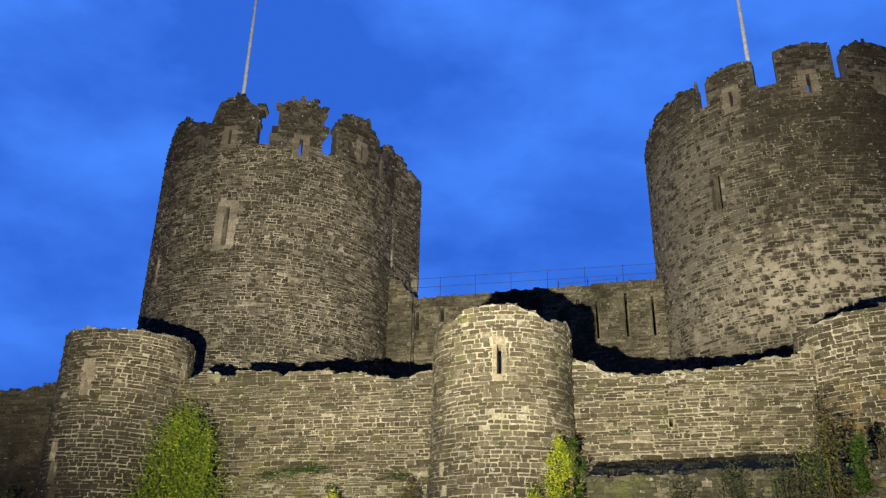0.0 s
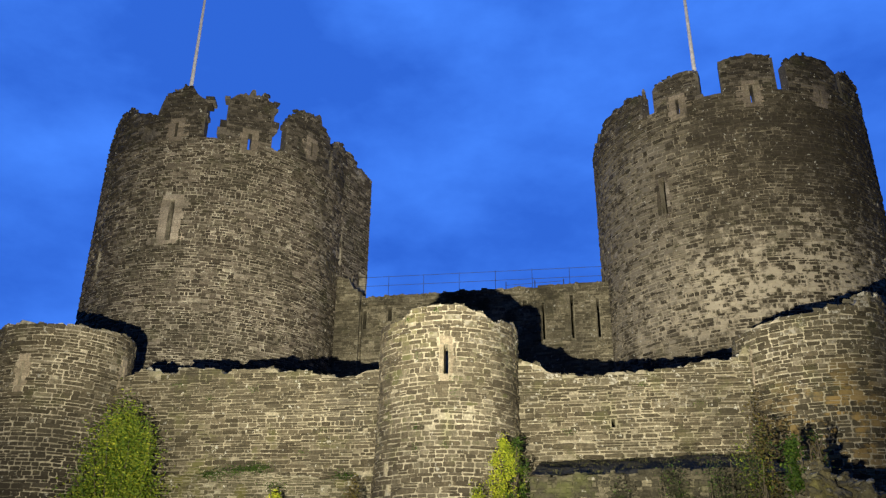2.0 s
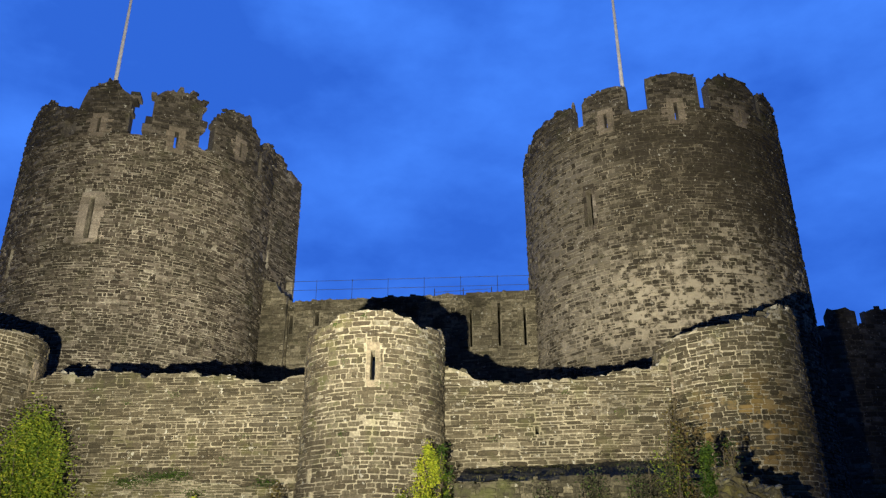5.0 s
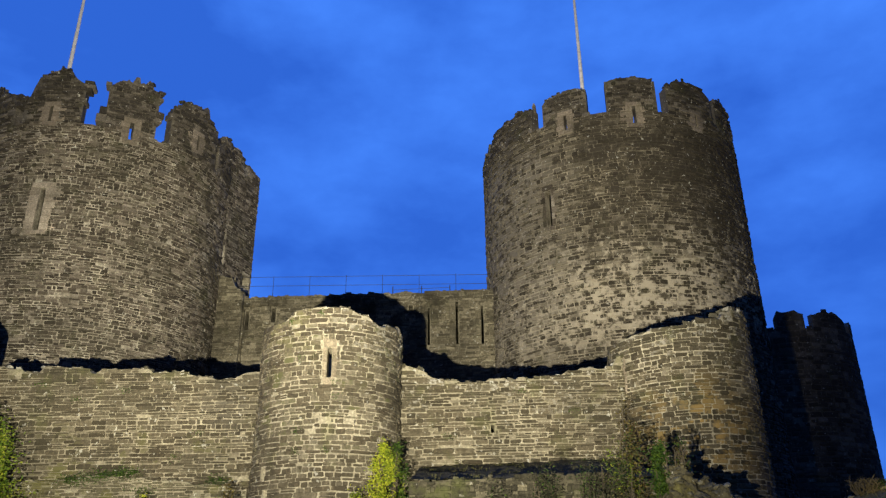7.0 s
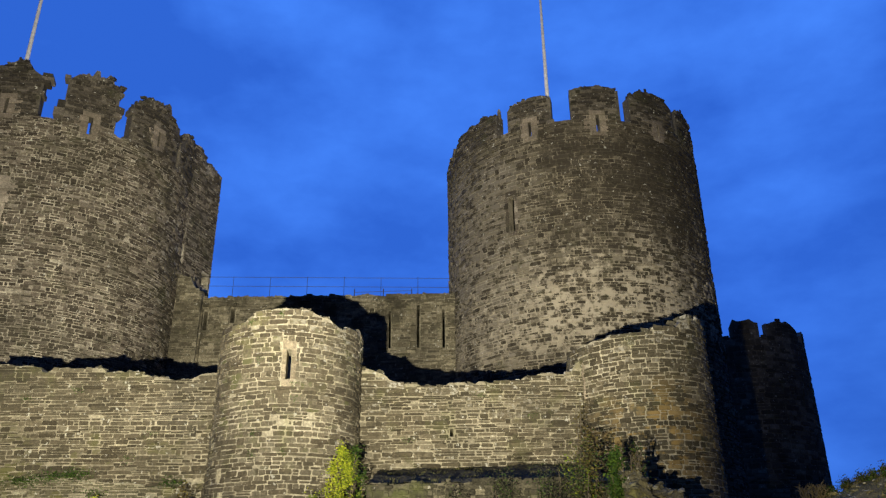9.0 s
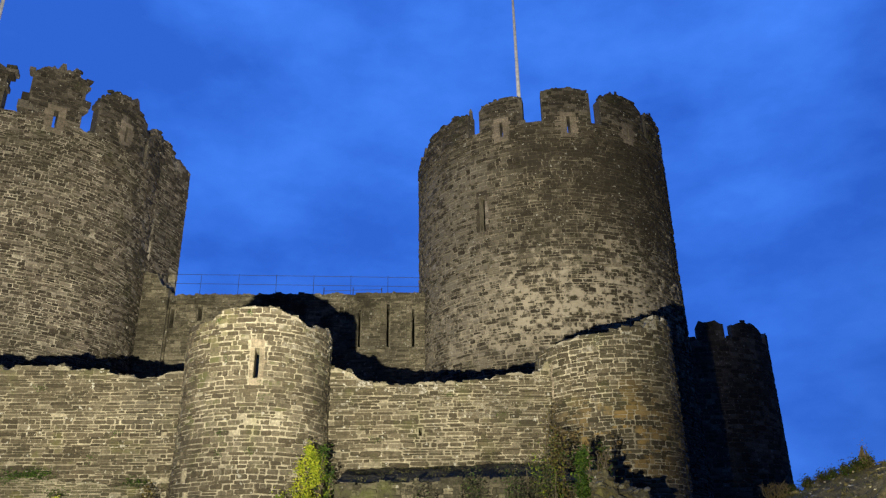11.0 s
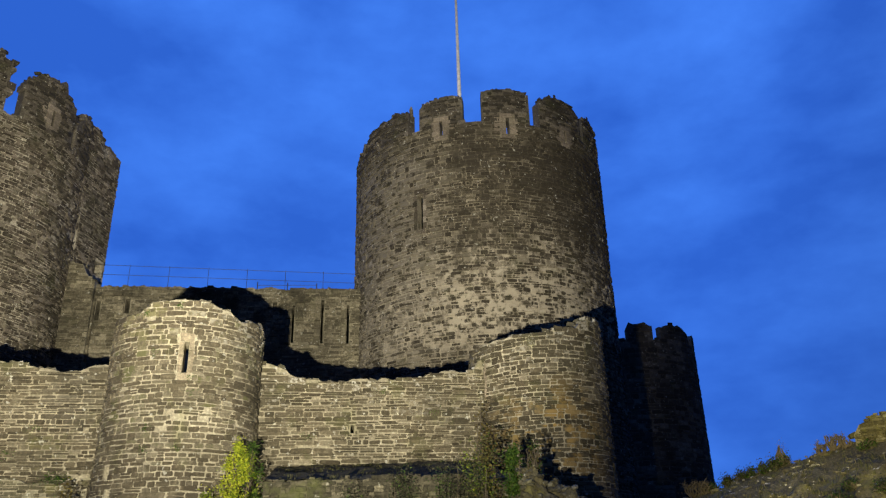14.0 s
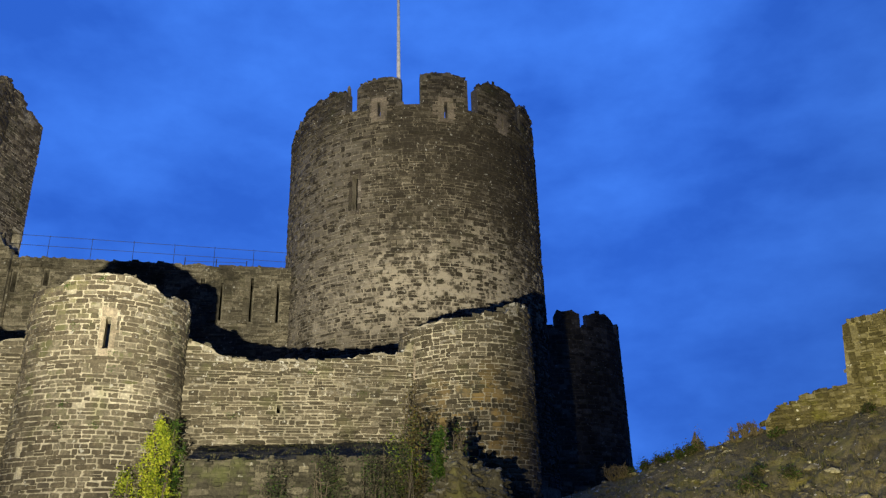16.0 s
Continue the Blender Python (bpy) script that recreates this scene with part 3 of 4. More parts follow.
for i, (a, z, w, h) in enumerate(((-13.6, 19.42, 0.34, 0.16), (-13.3, 19.27, 0.42, 0.14), (-13.9, 19.12, 0.30, 0.12), (-14.2, 18.6, 0.16, 0.18), (-39.6, 18.75, 0.26, 0.2), (-39.3, 18.5, 0.2, 0.14), (-6.2, 19.5, 0.2, 0.16), (-6.5, 18.3, 0.26, 0.3), (-6.9, 17.95, 0.36, 0.34),
                                  (15.4, 19.74, 0.26, 0.08), (15.2, 19.4, 0.2, 0.14), (15.8, 18.7, 0.3, 0.26), (15.5, 18.45, 0.24, 0.16), (-42.8, 18.9, 0.24, 0.2), (-42.4, 18.55, 0.3, 0.22), (48.8, 18.95, 0.2, 0.22), (21.0, 18.9, 0.2, 0.2))):
    part("loose_stone", block(LEFT, LEFT.deg(a), z, w, h, 0.05, 70 + i, 0.4), stone_merlon, left_tower)
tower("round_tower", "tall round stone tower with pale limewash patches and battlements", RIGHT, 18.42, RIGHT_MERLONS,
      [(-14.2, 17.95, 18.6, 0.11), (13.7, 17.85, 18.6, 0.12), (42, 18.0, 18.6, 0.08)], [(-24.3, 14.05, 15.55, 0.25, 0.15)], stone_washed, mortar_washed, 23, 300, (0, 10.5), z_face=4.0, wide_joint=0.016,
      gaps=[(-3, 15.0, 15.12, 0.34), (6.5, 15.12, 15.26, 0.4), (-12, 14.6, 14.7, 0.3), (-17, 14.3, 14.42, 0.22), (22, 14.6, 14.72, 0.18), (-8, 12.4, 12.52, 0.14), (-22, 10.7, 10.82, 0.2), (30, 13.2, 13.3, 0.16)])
# far tower: its shade is partly put into the colour, dark merlon masonry throughout
far_tower = thing("round_tower", "distant round stone tower in dark shade", "castle tower")
far_top, far_marks = crenels(FAR, 16.95, [(-30, 0, 17.7, 18.2, 17.8), (7, 27, 17.8, 18.2, 17.8), (33, 65, 17.8, 18.15, 17.7), (73, 98, 17.7, 18.1, 17.7), (106, 132, 17.7, 18.1, 17.7), (140, 168, 17.7, 18.1, 17.7), (-175, -148, 17.7, 18.1, 17.7), (-140, -112, 17.7, 18.1, 17.7), (-104, -75, 17.7, 18.1, 17.7), (-67, -38, 17.7, 18.1, 17.7)], seed=5, ragged=0.14)
battlements(FAR, 16.95, far_top, far_marks, 0.5, 0.8, (), mortar_merlon, far_tower, 0.25)
roof(FAR, 15.5, 0.7, far_tower)
lay(courses(FAR, FAR.deg(-60), FAR.deg(88), 4.0, far_top, (0.25, 0.42), (0.4, 0.9), (), 0.05, 77), FAR, stone_merlon, far_tower, 0)


def turret(label, surf, top, stone_mat, slit, seed, focus, lit=(-95, 95), marks=(), hollows=(), mort=None):
    ob = thing("barbican_turret", label, "turret", group="turrets of the barbican")
    opens, holes = [], []
    for a, z0, z1, w in slit:
        s = surf.deg(a)
        opens.append((s - w / 2, s + w / 2, z0, z1))
        holes.append(window_hole(s, z0, z1, w, 0.15))
    for a, z0, z1, w in hollows:
        s = surf.deg(a)
        opens.append((s - w / 2, s + w / 2, z0, z1))
        holes.append((s - w / 2 - 0.005, s + w / 2 + 0.005, z0 - 0.01, z1 + 0.01))
    part("wall", core("wall", surf, surf.deg(-180), surf.deg(180), BASE, top, 0.6, opens, marks), mort or mortar_turret, ob)
    for i, (a, z0, z1, w) in enumerate(slit):
        loop_window(surf, surf.deg(a), z0, z1, w, ob, 4, 0.13, seed + i * 9, d=0.03)
    st = courses(surf, surf.deg(lit[0]), surf.deg(lit[1]), 2.2, top, (0.075, 0.138), (0.14, 0.42), holes, 0.0105, seed,
                 smeared=lambda s, z: 0.011 * max(0.0, min(1.0, 2.2 * noise.noise((s * 0.6, z * 0.8, seed)))))
    lay(st, surf, stone_mat, ob, 300, focus)
    capping(surf, surf.deg(-130), surf.deg(130), top, rock_white, ob, 0.5, seed, (0.035, 0.10), 0.12, 0.3)
    return ob


def by_angle(surf, pts, **kw):
    return profile([(surf.deg(a), z) for a, z in pts], **kw)


turret("round floodlit barbican turret with an arrow slit and broken top", TC,
       by_angle(TC, [(-180, 7.4), (-95, 7.5), (-66, 7.62), (-42, 7.55), (-31, 7.78), (-12, 7.86), (10, 7.84), (20, 7.72), (40, 7.55), (58, 7.55), (66, 7.72), (84, 7.7), (100, 7.4), (180, 7.4)], seed=3),
       stone_turret, [(-2.3, 6.12, 6.84, 0.11)], 31, (0, 6), hollows=[(-53, 3.85, 4.12, 0.16), (-20, 3.95, 4.1, 0.12), (-48, 3.45, 3.62, 0.14)])
turret("round barbican turret with two blocked slits", TL,
       by_angle(TL, [(-180, 7.7), (-85, 8.0), (-60, 7.95), (-20, 7.88), (25, 7.95), (70, 8.0), (100, 7.8), (180, 7.7)], seed=8, ragged=0.04),
       stone_damp_shade, [(-34, 6.2, 6.85, 0.07), (56, 6.3, 7.1, 0.08)], 37, (0, 6), mort=mortar_damp_shade, hollows=[(-56, 4.3, 4.85, 0.26), (-52, 3.7, 4.3, 0.28), (-47, 3.1, 3.7, 0.24)])
turret("round barbican turret with an orange rust stain", TR,
       by_angle(TR, [(-180, 7.1), (-60, 7.35), (-42, 7.42), (-24, 7.42), (2, 7.46), (27, 7.6), (36, 7.66), (45, 7.86), (60, 8.0), (72, 8.08), (84, 7.95), (110, 7.5), (180, 7.1)], seed=12),
       stone_rust, [], 41, (0, 6))


def straight(name, label, surf, s0, s1, pts, seed, focus, thick=0.9, stone_mat=stone_wall, mort=mortar, openings=(), z_face=2.2, high=(0.05, 0.14), wide=(0.13, 0.56), ragged=0.06, category="castle wall"):
    ob = thing(name, label, category, kind="structure")
    top = profile(pts, seed=seed, ragged=ragged)
    part("wall", core("wall", surf, s0, s1, BASE, top, thick, openings), mort, ob)
    for a, b, c, d in openings:
        part("slot_back", block(surf, (a + b) / 2, (c + d) / 2, b - a + 0.2, d - c + 0.2, -thick * 0.9, 9, thick + 0.1), mort, ob)
    st = courses(surf, s0, s1, z_face, top, high, wide, [(a - 0.02, b + 0.02, c - 0.02, d + 0.02) for a, b, c, d in openings], 0.0095, seed,
                 smeared=lambda s, z: 0.02 * max(0.0, min(1.0, 2.2 * noise.noise((s * 0.55, z * 0.8, seed)) - 0.1)))
    lay(st, surf, stone_mat, ob, 300, focus)
    capping(surf, s0, s1, top, rock_white if stone_mat in (stone_wall, stone_turret) else stone_mat, ob, thick, seed)
    return ob


straight("wall_front_west", "floodlit rubble stone barbican wall with broken top", FRONT, -13.1, -5.3,
         [(-13.1, 6.75), (-12.3, 6.95), (-11.4, 6.85), (-11.35, 6.7), (-11.25, 7.0), (-9.95, 6.9), (-9.85, 6.68), (-9.7, 6.86), (-8.4, 6.85), (-8.2, 6.66), (-8.1, 6.8), (-6.9, 6.66), (-6.3, 6.5), (-5.6, 6.75)], 51, (-9, 5))
straight("wall_front_east", "floodlit rubble stone barbican wall with a putlog hole", FRONT, -1.9, 3.98,
         [(-1.8, 6.88), (-1.45, 6.80), (-1.3, 6.66), (-1.1, 6.56), (-0.85, 6.42), (-0.1, 6.38), (1.95, 6.48), (2.3, 6.5), (2.5, 6.64), (3.6, 6.68), (3.75, 6.9), (3.98, 7.0)], 53, (1, 5), openings=[(0.47, 0.56, 5.08, 5.28)])
for i in range(4):
    part("quoin", block(FRONT, 3.97 + 0.02 * (i % 2), 6.1 + 0.24 * i, 0.17, 0.225, 0.06, 30 + i), dressed_dull, bpy.data.objects["wall_front_east"])
straight("wall_front_outer", "dim rubble stone wall beyond the turret", FRONT, -24, -16.4, [(-24, 6.4), (-18.6, 6.75), (-17.4, 6.87), (-16.4, 6.6)], 57, (-17, 5), stone_mat=stone_outer_dimmed, mort=mortar_outer_dimmed)
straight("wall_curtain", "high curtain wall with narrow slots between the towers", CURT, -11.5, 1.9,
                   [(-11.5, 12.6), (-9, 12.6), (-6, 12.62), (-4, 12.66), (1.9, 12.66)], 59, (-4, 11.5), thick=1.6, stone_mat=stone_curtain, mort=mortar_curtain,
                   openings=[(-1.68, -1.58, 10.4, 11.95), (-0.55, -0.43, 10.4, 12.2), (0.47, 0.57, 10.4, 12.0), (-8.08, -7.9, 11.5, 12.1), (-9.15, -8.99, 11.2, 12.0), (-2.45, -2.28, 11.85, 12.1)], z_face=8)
curtain = bpy.data.objects["wall_curtain"]
for x0, x1, z0, z1 in ((-1.93, -1.70, 10.35, 12.05), (-0.80, -0.57, 10.3, 12.3), (0.24, 0.45, 10.35, 12.1), (-9.5, -9.17, 8.6, 12.1), (-8.34, -8.10, 11.4, 12.16)):
    count = max(4, int((z1 - z0) / 0.3))
    for i in range(count):
        h = (z1 - z0) / count
        part("rib_stone", block(CURT, (x0 + x1) / 2, z0 + h * (i + 0.5), x1 - x0, h - 0.012, 0.12 + 0.02 * math.sin(i * 2.4), i + int(x0 * 9)), stone_curtain, curtain)
for i in range(4):
    part("lintel", block(CURT, -9.05 + 0.34 * i, 12.26, 0.33, 0.13, 0.12, i), stone_curtain, curtain)
FLANK = Line(-10.32, 30.13, -9.63, 32.19)
straight("wall_stair_turret", "flat-sided stone stair turret with a cracked top against the tower", FLANK, 0.0, FLANK.long,
         [(0.0, 19.75), (0.5, 19.78), (0.95, 19.5), (1.0, 18.5), (1.07, 18.5), (1.1, 19.35), (1.3, 19.45), (FLANK.long, 19.05)], 65, (1.0, 16.5), thick=1.9, stone_mat=stone_tower, mort=mortar_tower,
         openings=[(0.03, 0.10, 14.1, 15.8), (1.5, 2.05, 13.6, 14.2)], z_face=8.2, high=(0.08, 0.18), wide=(0.14, 0.45))


def tube(bm, a, b, ra, rb, seg=8):
    d = (b - a).normalized()
    u = d.orthogonal().normalized()
    v = d.cross(u)
    rings = []
    for p, r in ((a, ra), (b, rb)):
        rings.append([bm.verts.new(p + (u * math.cos(2 * math.pi * i / seg) + v * math.sin(2 * math.pi * i / seg)) * r) for i in range(seg)])
    for i in range(seg):
        j = (i + 1) % seg
        bm.faces.new((rings[0][i], rings[0][j], rings[1][j], rings[1][i]))
    bm.faces.new(rings[0][::-1]), bm.faces.new(rings[1])


def flagpole(x, y, z, thick):
    ob = thing("flagpole", "white painted flagpole without a flag on the tower", "flagpole", group="flagpoles on the towers")
    bm = bmesh.new()
    tube(bm, Vector((x, y, z)), Vector((x, y, z + 14)), thick, thick * 0.2, 10)
    part("pole", bm, pole_paint, ob)
    bm = bmesh.new()
    tube(bm, Vector((x, y, z)), Vector((x, y, z + 0.5)), 0.2, 0.2, 10)
    part("socket", bm, rail_steel, ob)


flagpole(29.5 * math.sin(radians(-31.72)), 29.5 * math.cos(radians(-31.72)), 16.1, 0.107)
flagpole(27.7 * math.sin(radians(10.09)), 27.7 * math.cos(radians(10.09)), 16.8, 0.105)


def railing():
    ob = thing("railing", "thin dark steel safety railing along the wall walk", "railing")
    y = 31.4
    for i in range(7):
        x = -9.96 + 1.57 * i
        bm = bmesh.new()
        tube(bm, Vector((x, y, 12.3)), Vector((x, y, 13.96 - 0.012 * i)), 0.011, 0.010, 6)
        part("post", bm, rail_steel, ob)
    for z in (13.52, 13.93):
        bm = bmesh.new()
        tube(bm, Vector((-10.2, y, z)), Vector((1.3, y, z - 0.12)), 0.009, 0.009, 6)
        part("rail", bm, rail_steel, ob)
    for x in (-3.19, -1.98, -0.79):
        bm = bmesh.new()
        tube(bm, Vector((x, y - 0.4, 12.3)), Vector((x, y - 0.4, 13.2)), 0.02, 0.02, 6)
        part("stub_post", bm, rail_steel, ob)
    bm = bmesh.new()
    tube(bm, Vector((-3.19, y - 0.4, 13.05)), Vector((-0.79, y - 0.4, 13.12)), 0.009, 0.009, 6)
    part("rail", bm, rail_steel, ob)


railing()


# parapet end that climbs beside the tower
straight("wall_parapet_end", "short broken end of the parapet beside the tower", Flat(30.05), -10.3, -9.25, [(-10.3, 13.5), (-9.7, 13.35), (-9.62, 12.9), (-9.25, 12.7)], 63, (-9.8, 13), thick=0.5,
         stone_mat=stone_curtain, mort=mortar_curtain, z_face=8.5)


def finial(surf, a, z, h, lean=0.0):
    ob = thing("finial", "small pointed stone finial on a merlon", "finial", group="finials on the battlements")
    bm = bmesh.new()
    p = surf.at(surf.deg(a), z, -0.25)
    tube(bm, p - Vector((0, 0, 0.15)), p + Vector((lean * 0.4, 0, h * 0.55)), 0.10, 0.075, 7)
    tube(bm, p + Vector((lean * 0.4, 0, h * 0.55)), p + Vector((lean, 0, h)), 0.085, 0.03, 7)
    part("shaft", bm, stone_tower, ob)


finial(LEFT, 4.2, 19.85, 0.36, 0.05)
finial(RIGHT, -30, 19.5, 0.38)
finial(RIGHT, 37, 20.1, 0.22)
finial(RIGHT, -50, 19.4, 0.2)
finial(TL, -78, 8.0, 0.12)

# ---------------------------------------------------------------- outworks
straight("wall_retaining", "low dim rubble retaining wall with a dark top", Flat(16.4), -1.3, 3.6, [(-1.3, 3.50), (-0.2, 3.57), (1.6, 3.60), (2.7, 3.63), (3.6, 3.45)], 71, (0.5, 3.2),
         thick=1.2, stone_mat=damp, mort=damp, z_face=2.0, high=(0.06, 0.16), wide=(0.10, 0.4), ragged=0.03)
straight("wall_plinth", "rough projecting rubble footing of the barbican wall", Flat(19.62), -11.6, -5.5, [(-11.6, 3.7), (-11.0, 4.05), (-9.0, 4.12), (-7.9, 4.05), (-6.6, 3.92), (-5.5, 3.8)], 73, (-8, 3.7),
         thick=0.3, stone_mat=rock_pale, mort=mortar, z_face=2.2, high=(0.045, 0.10), wide=(0.10, 0.36), ragged=0.05)


def ledge_height(x, v):
    rise = 0.72 + 0.10 * min(1.0, max(0.0, (x + 1.0) / 3)) + 0.12 * noise.noise((x * 0.9, 3, 1))
    return 3.58 + rise * v


def make_ledge():
    """Turf that slopes up from the retaining wall's top to the foot of the barbican wall."""
    nx, ny = 110, 50
    verts = []
    for j in range(ny + 1):
        for i in range(nx + 1):
            x, v = -1.28 + 5.1 * i / nx, j / ny
            z = ledge_height(x, v) + 0.05 * noise.noise((x * 1.3, v * 4, 2)) + 0.035 * noise.noise((x * 5, v * 9, 6)) + 0.012 * noise.noise((x * 17, v * 30, 3))
            verts.append((x, 16.5 + 3.4 * v, z))
    faces = [(j * (nx + 1) + i, j * (nx + 1) + i + 1, (j + 1) * (nx + 1) + i + 1, (j + 1) * (nx + 1) + i) for j in range(ny) for i in range(nx)]
    ob = part("turf_ledge", mesh("turf_ledge", verts, faces), damp_turf)
    tagged(ob, "dark mossy turf ledge above the retaining wall", "turf", kind="structure")


make_ledge()


def rock(r, size):
    """A boulder with a broken surface."""
    bm = bmesh.new()
    bmesh.ops.create_icosphere(bm, subdivisions=1, radius=1.0)
    for v in bm.verts:
        v.co *= r.uniform(0.75, 1.15)
        v.co.x *= size[0]
        v.co.y *= size[1]
        v.co.z *= size[2]
    return bm


ROCKS = []
for k in range(10):
    bm = rock(rng, (0.5, 0.4, 0.30))
    me = bpy.data.meshes.new("rock")
    bm.to_mesh(me)
    bm.free()
    ROCKS.append(me)

RIDGE = [(14.0, 3.5), (17.0, 3.4), (20.0, 3.6), (23.5, 4.6), (25.5, 5.1), (28.0, 5.9), (30.5, 6.5), (32.8, 7.2), (34.5, 7.6), (36.0, 7.9), (38.0, 8.3), (40.4, 8.9), (43.0, 9.4), (60.0, 11.0)]


def ridge(az):
    for (a, za), (b, zb) in zip(RIDGE, RIDGE[1:]):
        if a <= az <= b:
            return za + (zb - za) * (az - a) / (b - a)
    return RIDGE[-1][1]


def bank_point(az, u):
    """u 0 at the foot, 1 on the ridge, past 1 behind it."""
    r = 9.5 + 7.5 * u
    top = EYE + 17.0 * math.tan(radians(ridge(az)))
    z = 0.9 + (top - 0.9) * (u ** 1.25 if u < 1 else 1 - (u - 1) * 4)
    k = 0.20 * noise.noise((az * 0.55, u * 7, 1)) + 0.10 * noise.noise((az * 1.7, u * 21, 5)) + 0.05 * noise.noise((az * 5, u * 50, 9))
    return Vector((r * math.sin(radians(az)), r * math.cos(radians(az)), z + k * min(1, 3 * abs(1.05 - u))))


def make_bank():
    na, nu = 150, 60
    verts = [bank_point(14 + 46 * i / na, 1.35 * j / nu) for j in range(nu + 1) for i in range(na + 1)]
    faces = [(j * (na + 1) + i, j * (na + 1) + i + 1, (j + 1) * (na + 1) + i + 1, (j + 1) * (na + 1) + i) for j in range(nu) for i in range(na)]
    ob = part("bank", mesh("bank", verts, faces), rough_earth)
    tagged(ob, "steep bank of turf and fallen rubble below the castle", "bank", kind="structure")
    r = random.Random(5)
    for me in ROCKS:
        me.materials.append(rock_pale)
    verts, faces = [], []
    for i in range(1250):
        az, u = r.uniform(20, 50), r.uniform(0.4, 1.02)
        p = bank_point(az, u)
        k = r.choice((0.035, 0.05, 0.05, 0.07, 0.10, 0.17)) * r.uniform(0.7, 1.3)
        m = Matrix.Translation(p - Vector((0, 0, k * 0.12))) @ Euler((r.uniform(-0.5, 0.5), r.uniform(-0.3, 0.3), r.uniform(0, 6))).to_matrix().to_4x4() @ Matrix.Diagonal((k * 1.5, k, k * 0.85, 1))
        me = r.choice(ROCKS)
        if i < 260:
            part("rock", me, rock_pale, ob).matrix_local = m
        else:
            b = len(verts)
            verts.extend(m @ v.co for v in me.vertices)
            faces.extend(tuple(b + q for q in f.vertices) for f in me.polygons)
    pale, sides = [], []
    for i in range(420):
        p, k = bank_point(r.uniform(22, 50), r.uniform(0.4, 1.03)), r.choice((0.02, 0.03, 0.03, 0.05)) * r.uniform(0.8, 1.4)
        m = Matrix.Translation(p + Vector((0, 0, k * 0.2))) @ Euler((r.uniform(-0.5, 0.5), r.uniform(-0.3, 0.3), r.uniform(0, 6))).to_matrix().to_4x4() @ Matrix.Diagonal((k * 1.5, k * 1.3, k * 1.3, 1))
        me, b = r.choice(ROCKS), len(pale)
        pale.extend(m @ v.co for v in me.vertices)
        sides.extend(tuple(b + q for q in f.vertices) for f in me.polygons)
    part("pebbles", mesh("pebbles", pale, sides), rock_white, ob)["kind"] = "stuff"
    rest = part("rubble", mesh("rubble", verts, faces), rock_pale, ob)
    rest["kind"] = "stuff"
    return ob


bank = make_bank()
STUB = Line(9.62, 13.58, 13.86, 9.34)
straight("wall_stub", "moss-covered standing stub of a ruined wall on the bank", STUB, -0.02, STUB.long,
         [(-0.02, 3.95), (0.1, 4.16), (0.5, 4.3), (0.8, 4.36), (1.15, 4.44), (1.3, 4.5), (1.56, 4.52), (1.62, 4.9), (1.64, 5.3), (1.66, 5.62), (1.9, 5.72), (2.45, 5.78), (STUB.long, 6.0)], 83, (1.5, 4.6),
         thick=0.5, stone_mat=mossy, mort=mossy, z_face=2.6, high=(0.05, 0.12), wide=(0.08, 0.26), ragged=0.05)


def heap(name, label, x, y, z, sx, sy, sz, seed, n=120):
    ob = thing(name, label, "rubble")
    bm = bmesh.new()
    bmesh.ops.create_icosphere(bm, subdivisions=4, radius=1.0)
    for v in bm.verts:
        v.co = Vector((v.co.x * sx, v.co.y * sy, v.co.z * sz)) * (1 + 0.28 * noise.noise(v.co * 2.2 + Vector((seed, 0, 0))) + 0.08 * noise.noise(v.co * 7)) + Vector((x, y, z))
    pts = [v.co.copy() for v in bm.verts if v.co.z > z and v.co.y < y + sy * 0.4]
    part("mound", bm, rough_earth, ob)
    r = random.Random(seed)
    for q in r.sample(pts, min(n, len(pts))):
        k = r.choice((0.06, 0.09, 0.14, 0.2)) * r.uniform(0.7, 1.3)
        part("rock", r.choice(ROCKS), rock_pale, ob).matrix_local = Matrix.Translation(q) @ Euler((r.uniform(-0.5, 0.5), r.uniform(-0.5, 0.5), r.uniform(0, 6))).to_matrix().to_4x4() @ Matrix.Diagonal((k * 1.5, k, k, 1))


heap("rubble_heap", "heap of fallen stones and turf against the turret", 3.95, 15.8, 1.9, 0.6, 0.7, 1.72, 3, 420)
heap("rubble_heap", "low heap of stones at the foot of the turret", 4.5, 15.6, 1.8, 0.62, 0.75, 1.42, 9, 340)

# ---------------------------------------------------------------- plants
AUTUMN = leafy("yellow_green_leaves", ((0.0, (0.13, 0.20, 0.02)), (0.55, (0.25, 0.33, 0.035)), (0.85, (0.33, 0.37, 0.04)), (1.0, (0.42, 0.42, 0.05))))
BRIGHT = leafy("bright_lime_leaves", ((0.0, (0.20, 0.29, 0.02)), (0.5, (0.46, 0.52, 0.04)), (1.0, (0.72, 0.70, 0.08))))
LEAF = leafy("mid_green_leaves", ((0.0, (0.06, 0.12, 0.015)), (0.6, (0.13, 0.21, 0.025)), (1.0, (0.22, 0.30, 0.04))))
DULL = leafy("dull_grey_green_leaves", ((0.0, (0.03, 0.032, 0.016)), (0.6, (0.065, 0.065, 0.034)), (1.0, (0.12, 0.11, 0.06))))
GREEN = leafy("dark_green_leaves", ((0.0, (0.025, 0.055, 0.010)), (0.6, (0.06, 0.12, 0.018)), (1.0, (0.13, 0.20, 0.03))))
BROWN = leafy("withered_leaves", ((0.0, (0.07, 0.05, 0.02)), (0.6, (0.15, 0.115, 0.035)), (1.0, (0.24, 0.20, 0.05))))
STALK = leafy("dry_seed_heads", ((0.0, (0.13, 0.10, 0.08)), (0.6, (0.22, 0.175, 0.145)), (1.0, (0.32, 0.26, 0.22))))
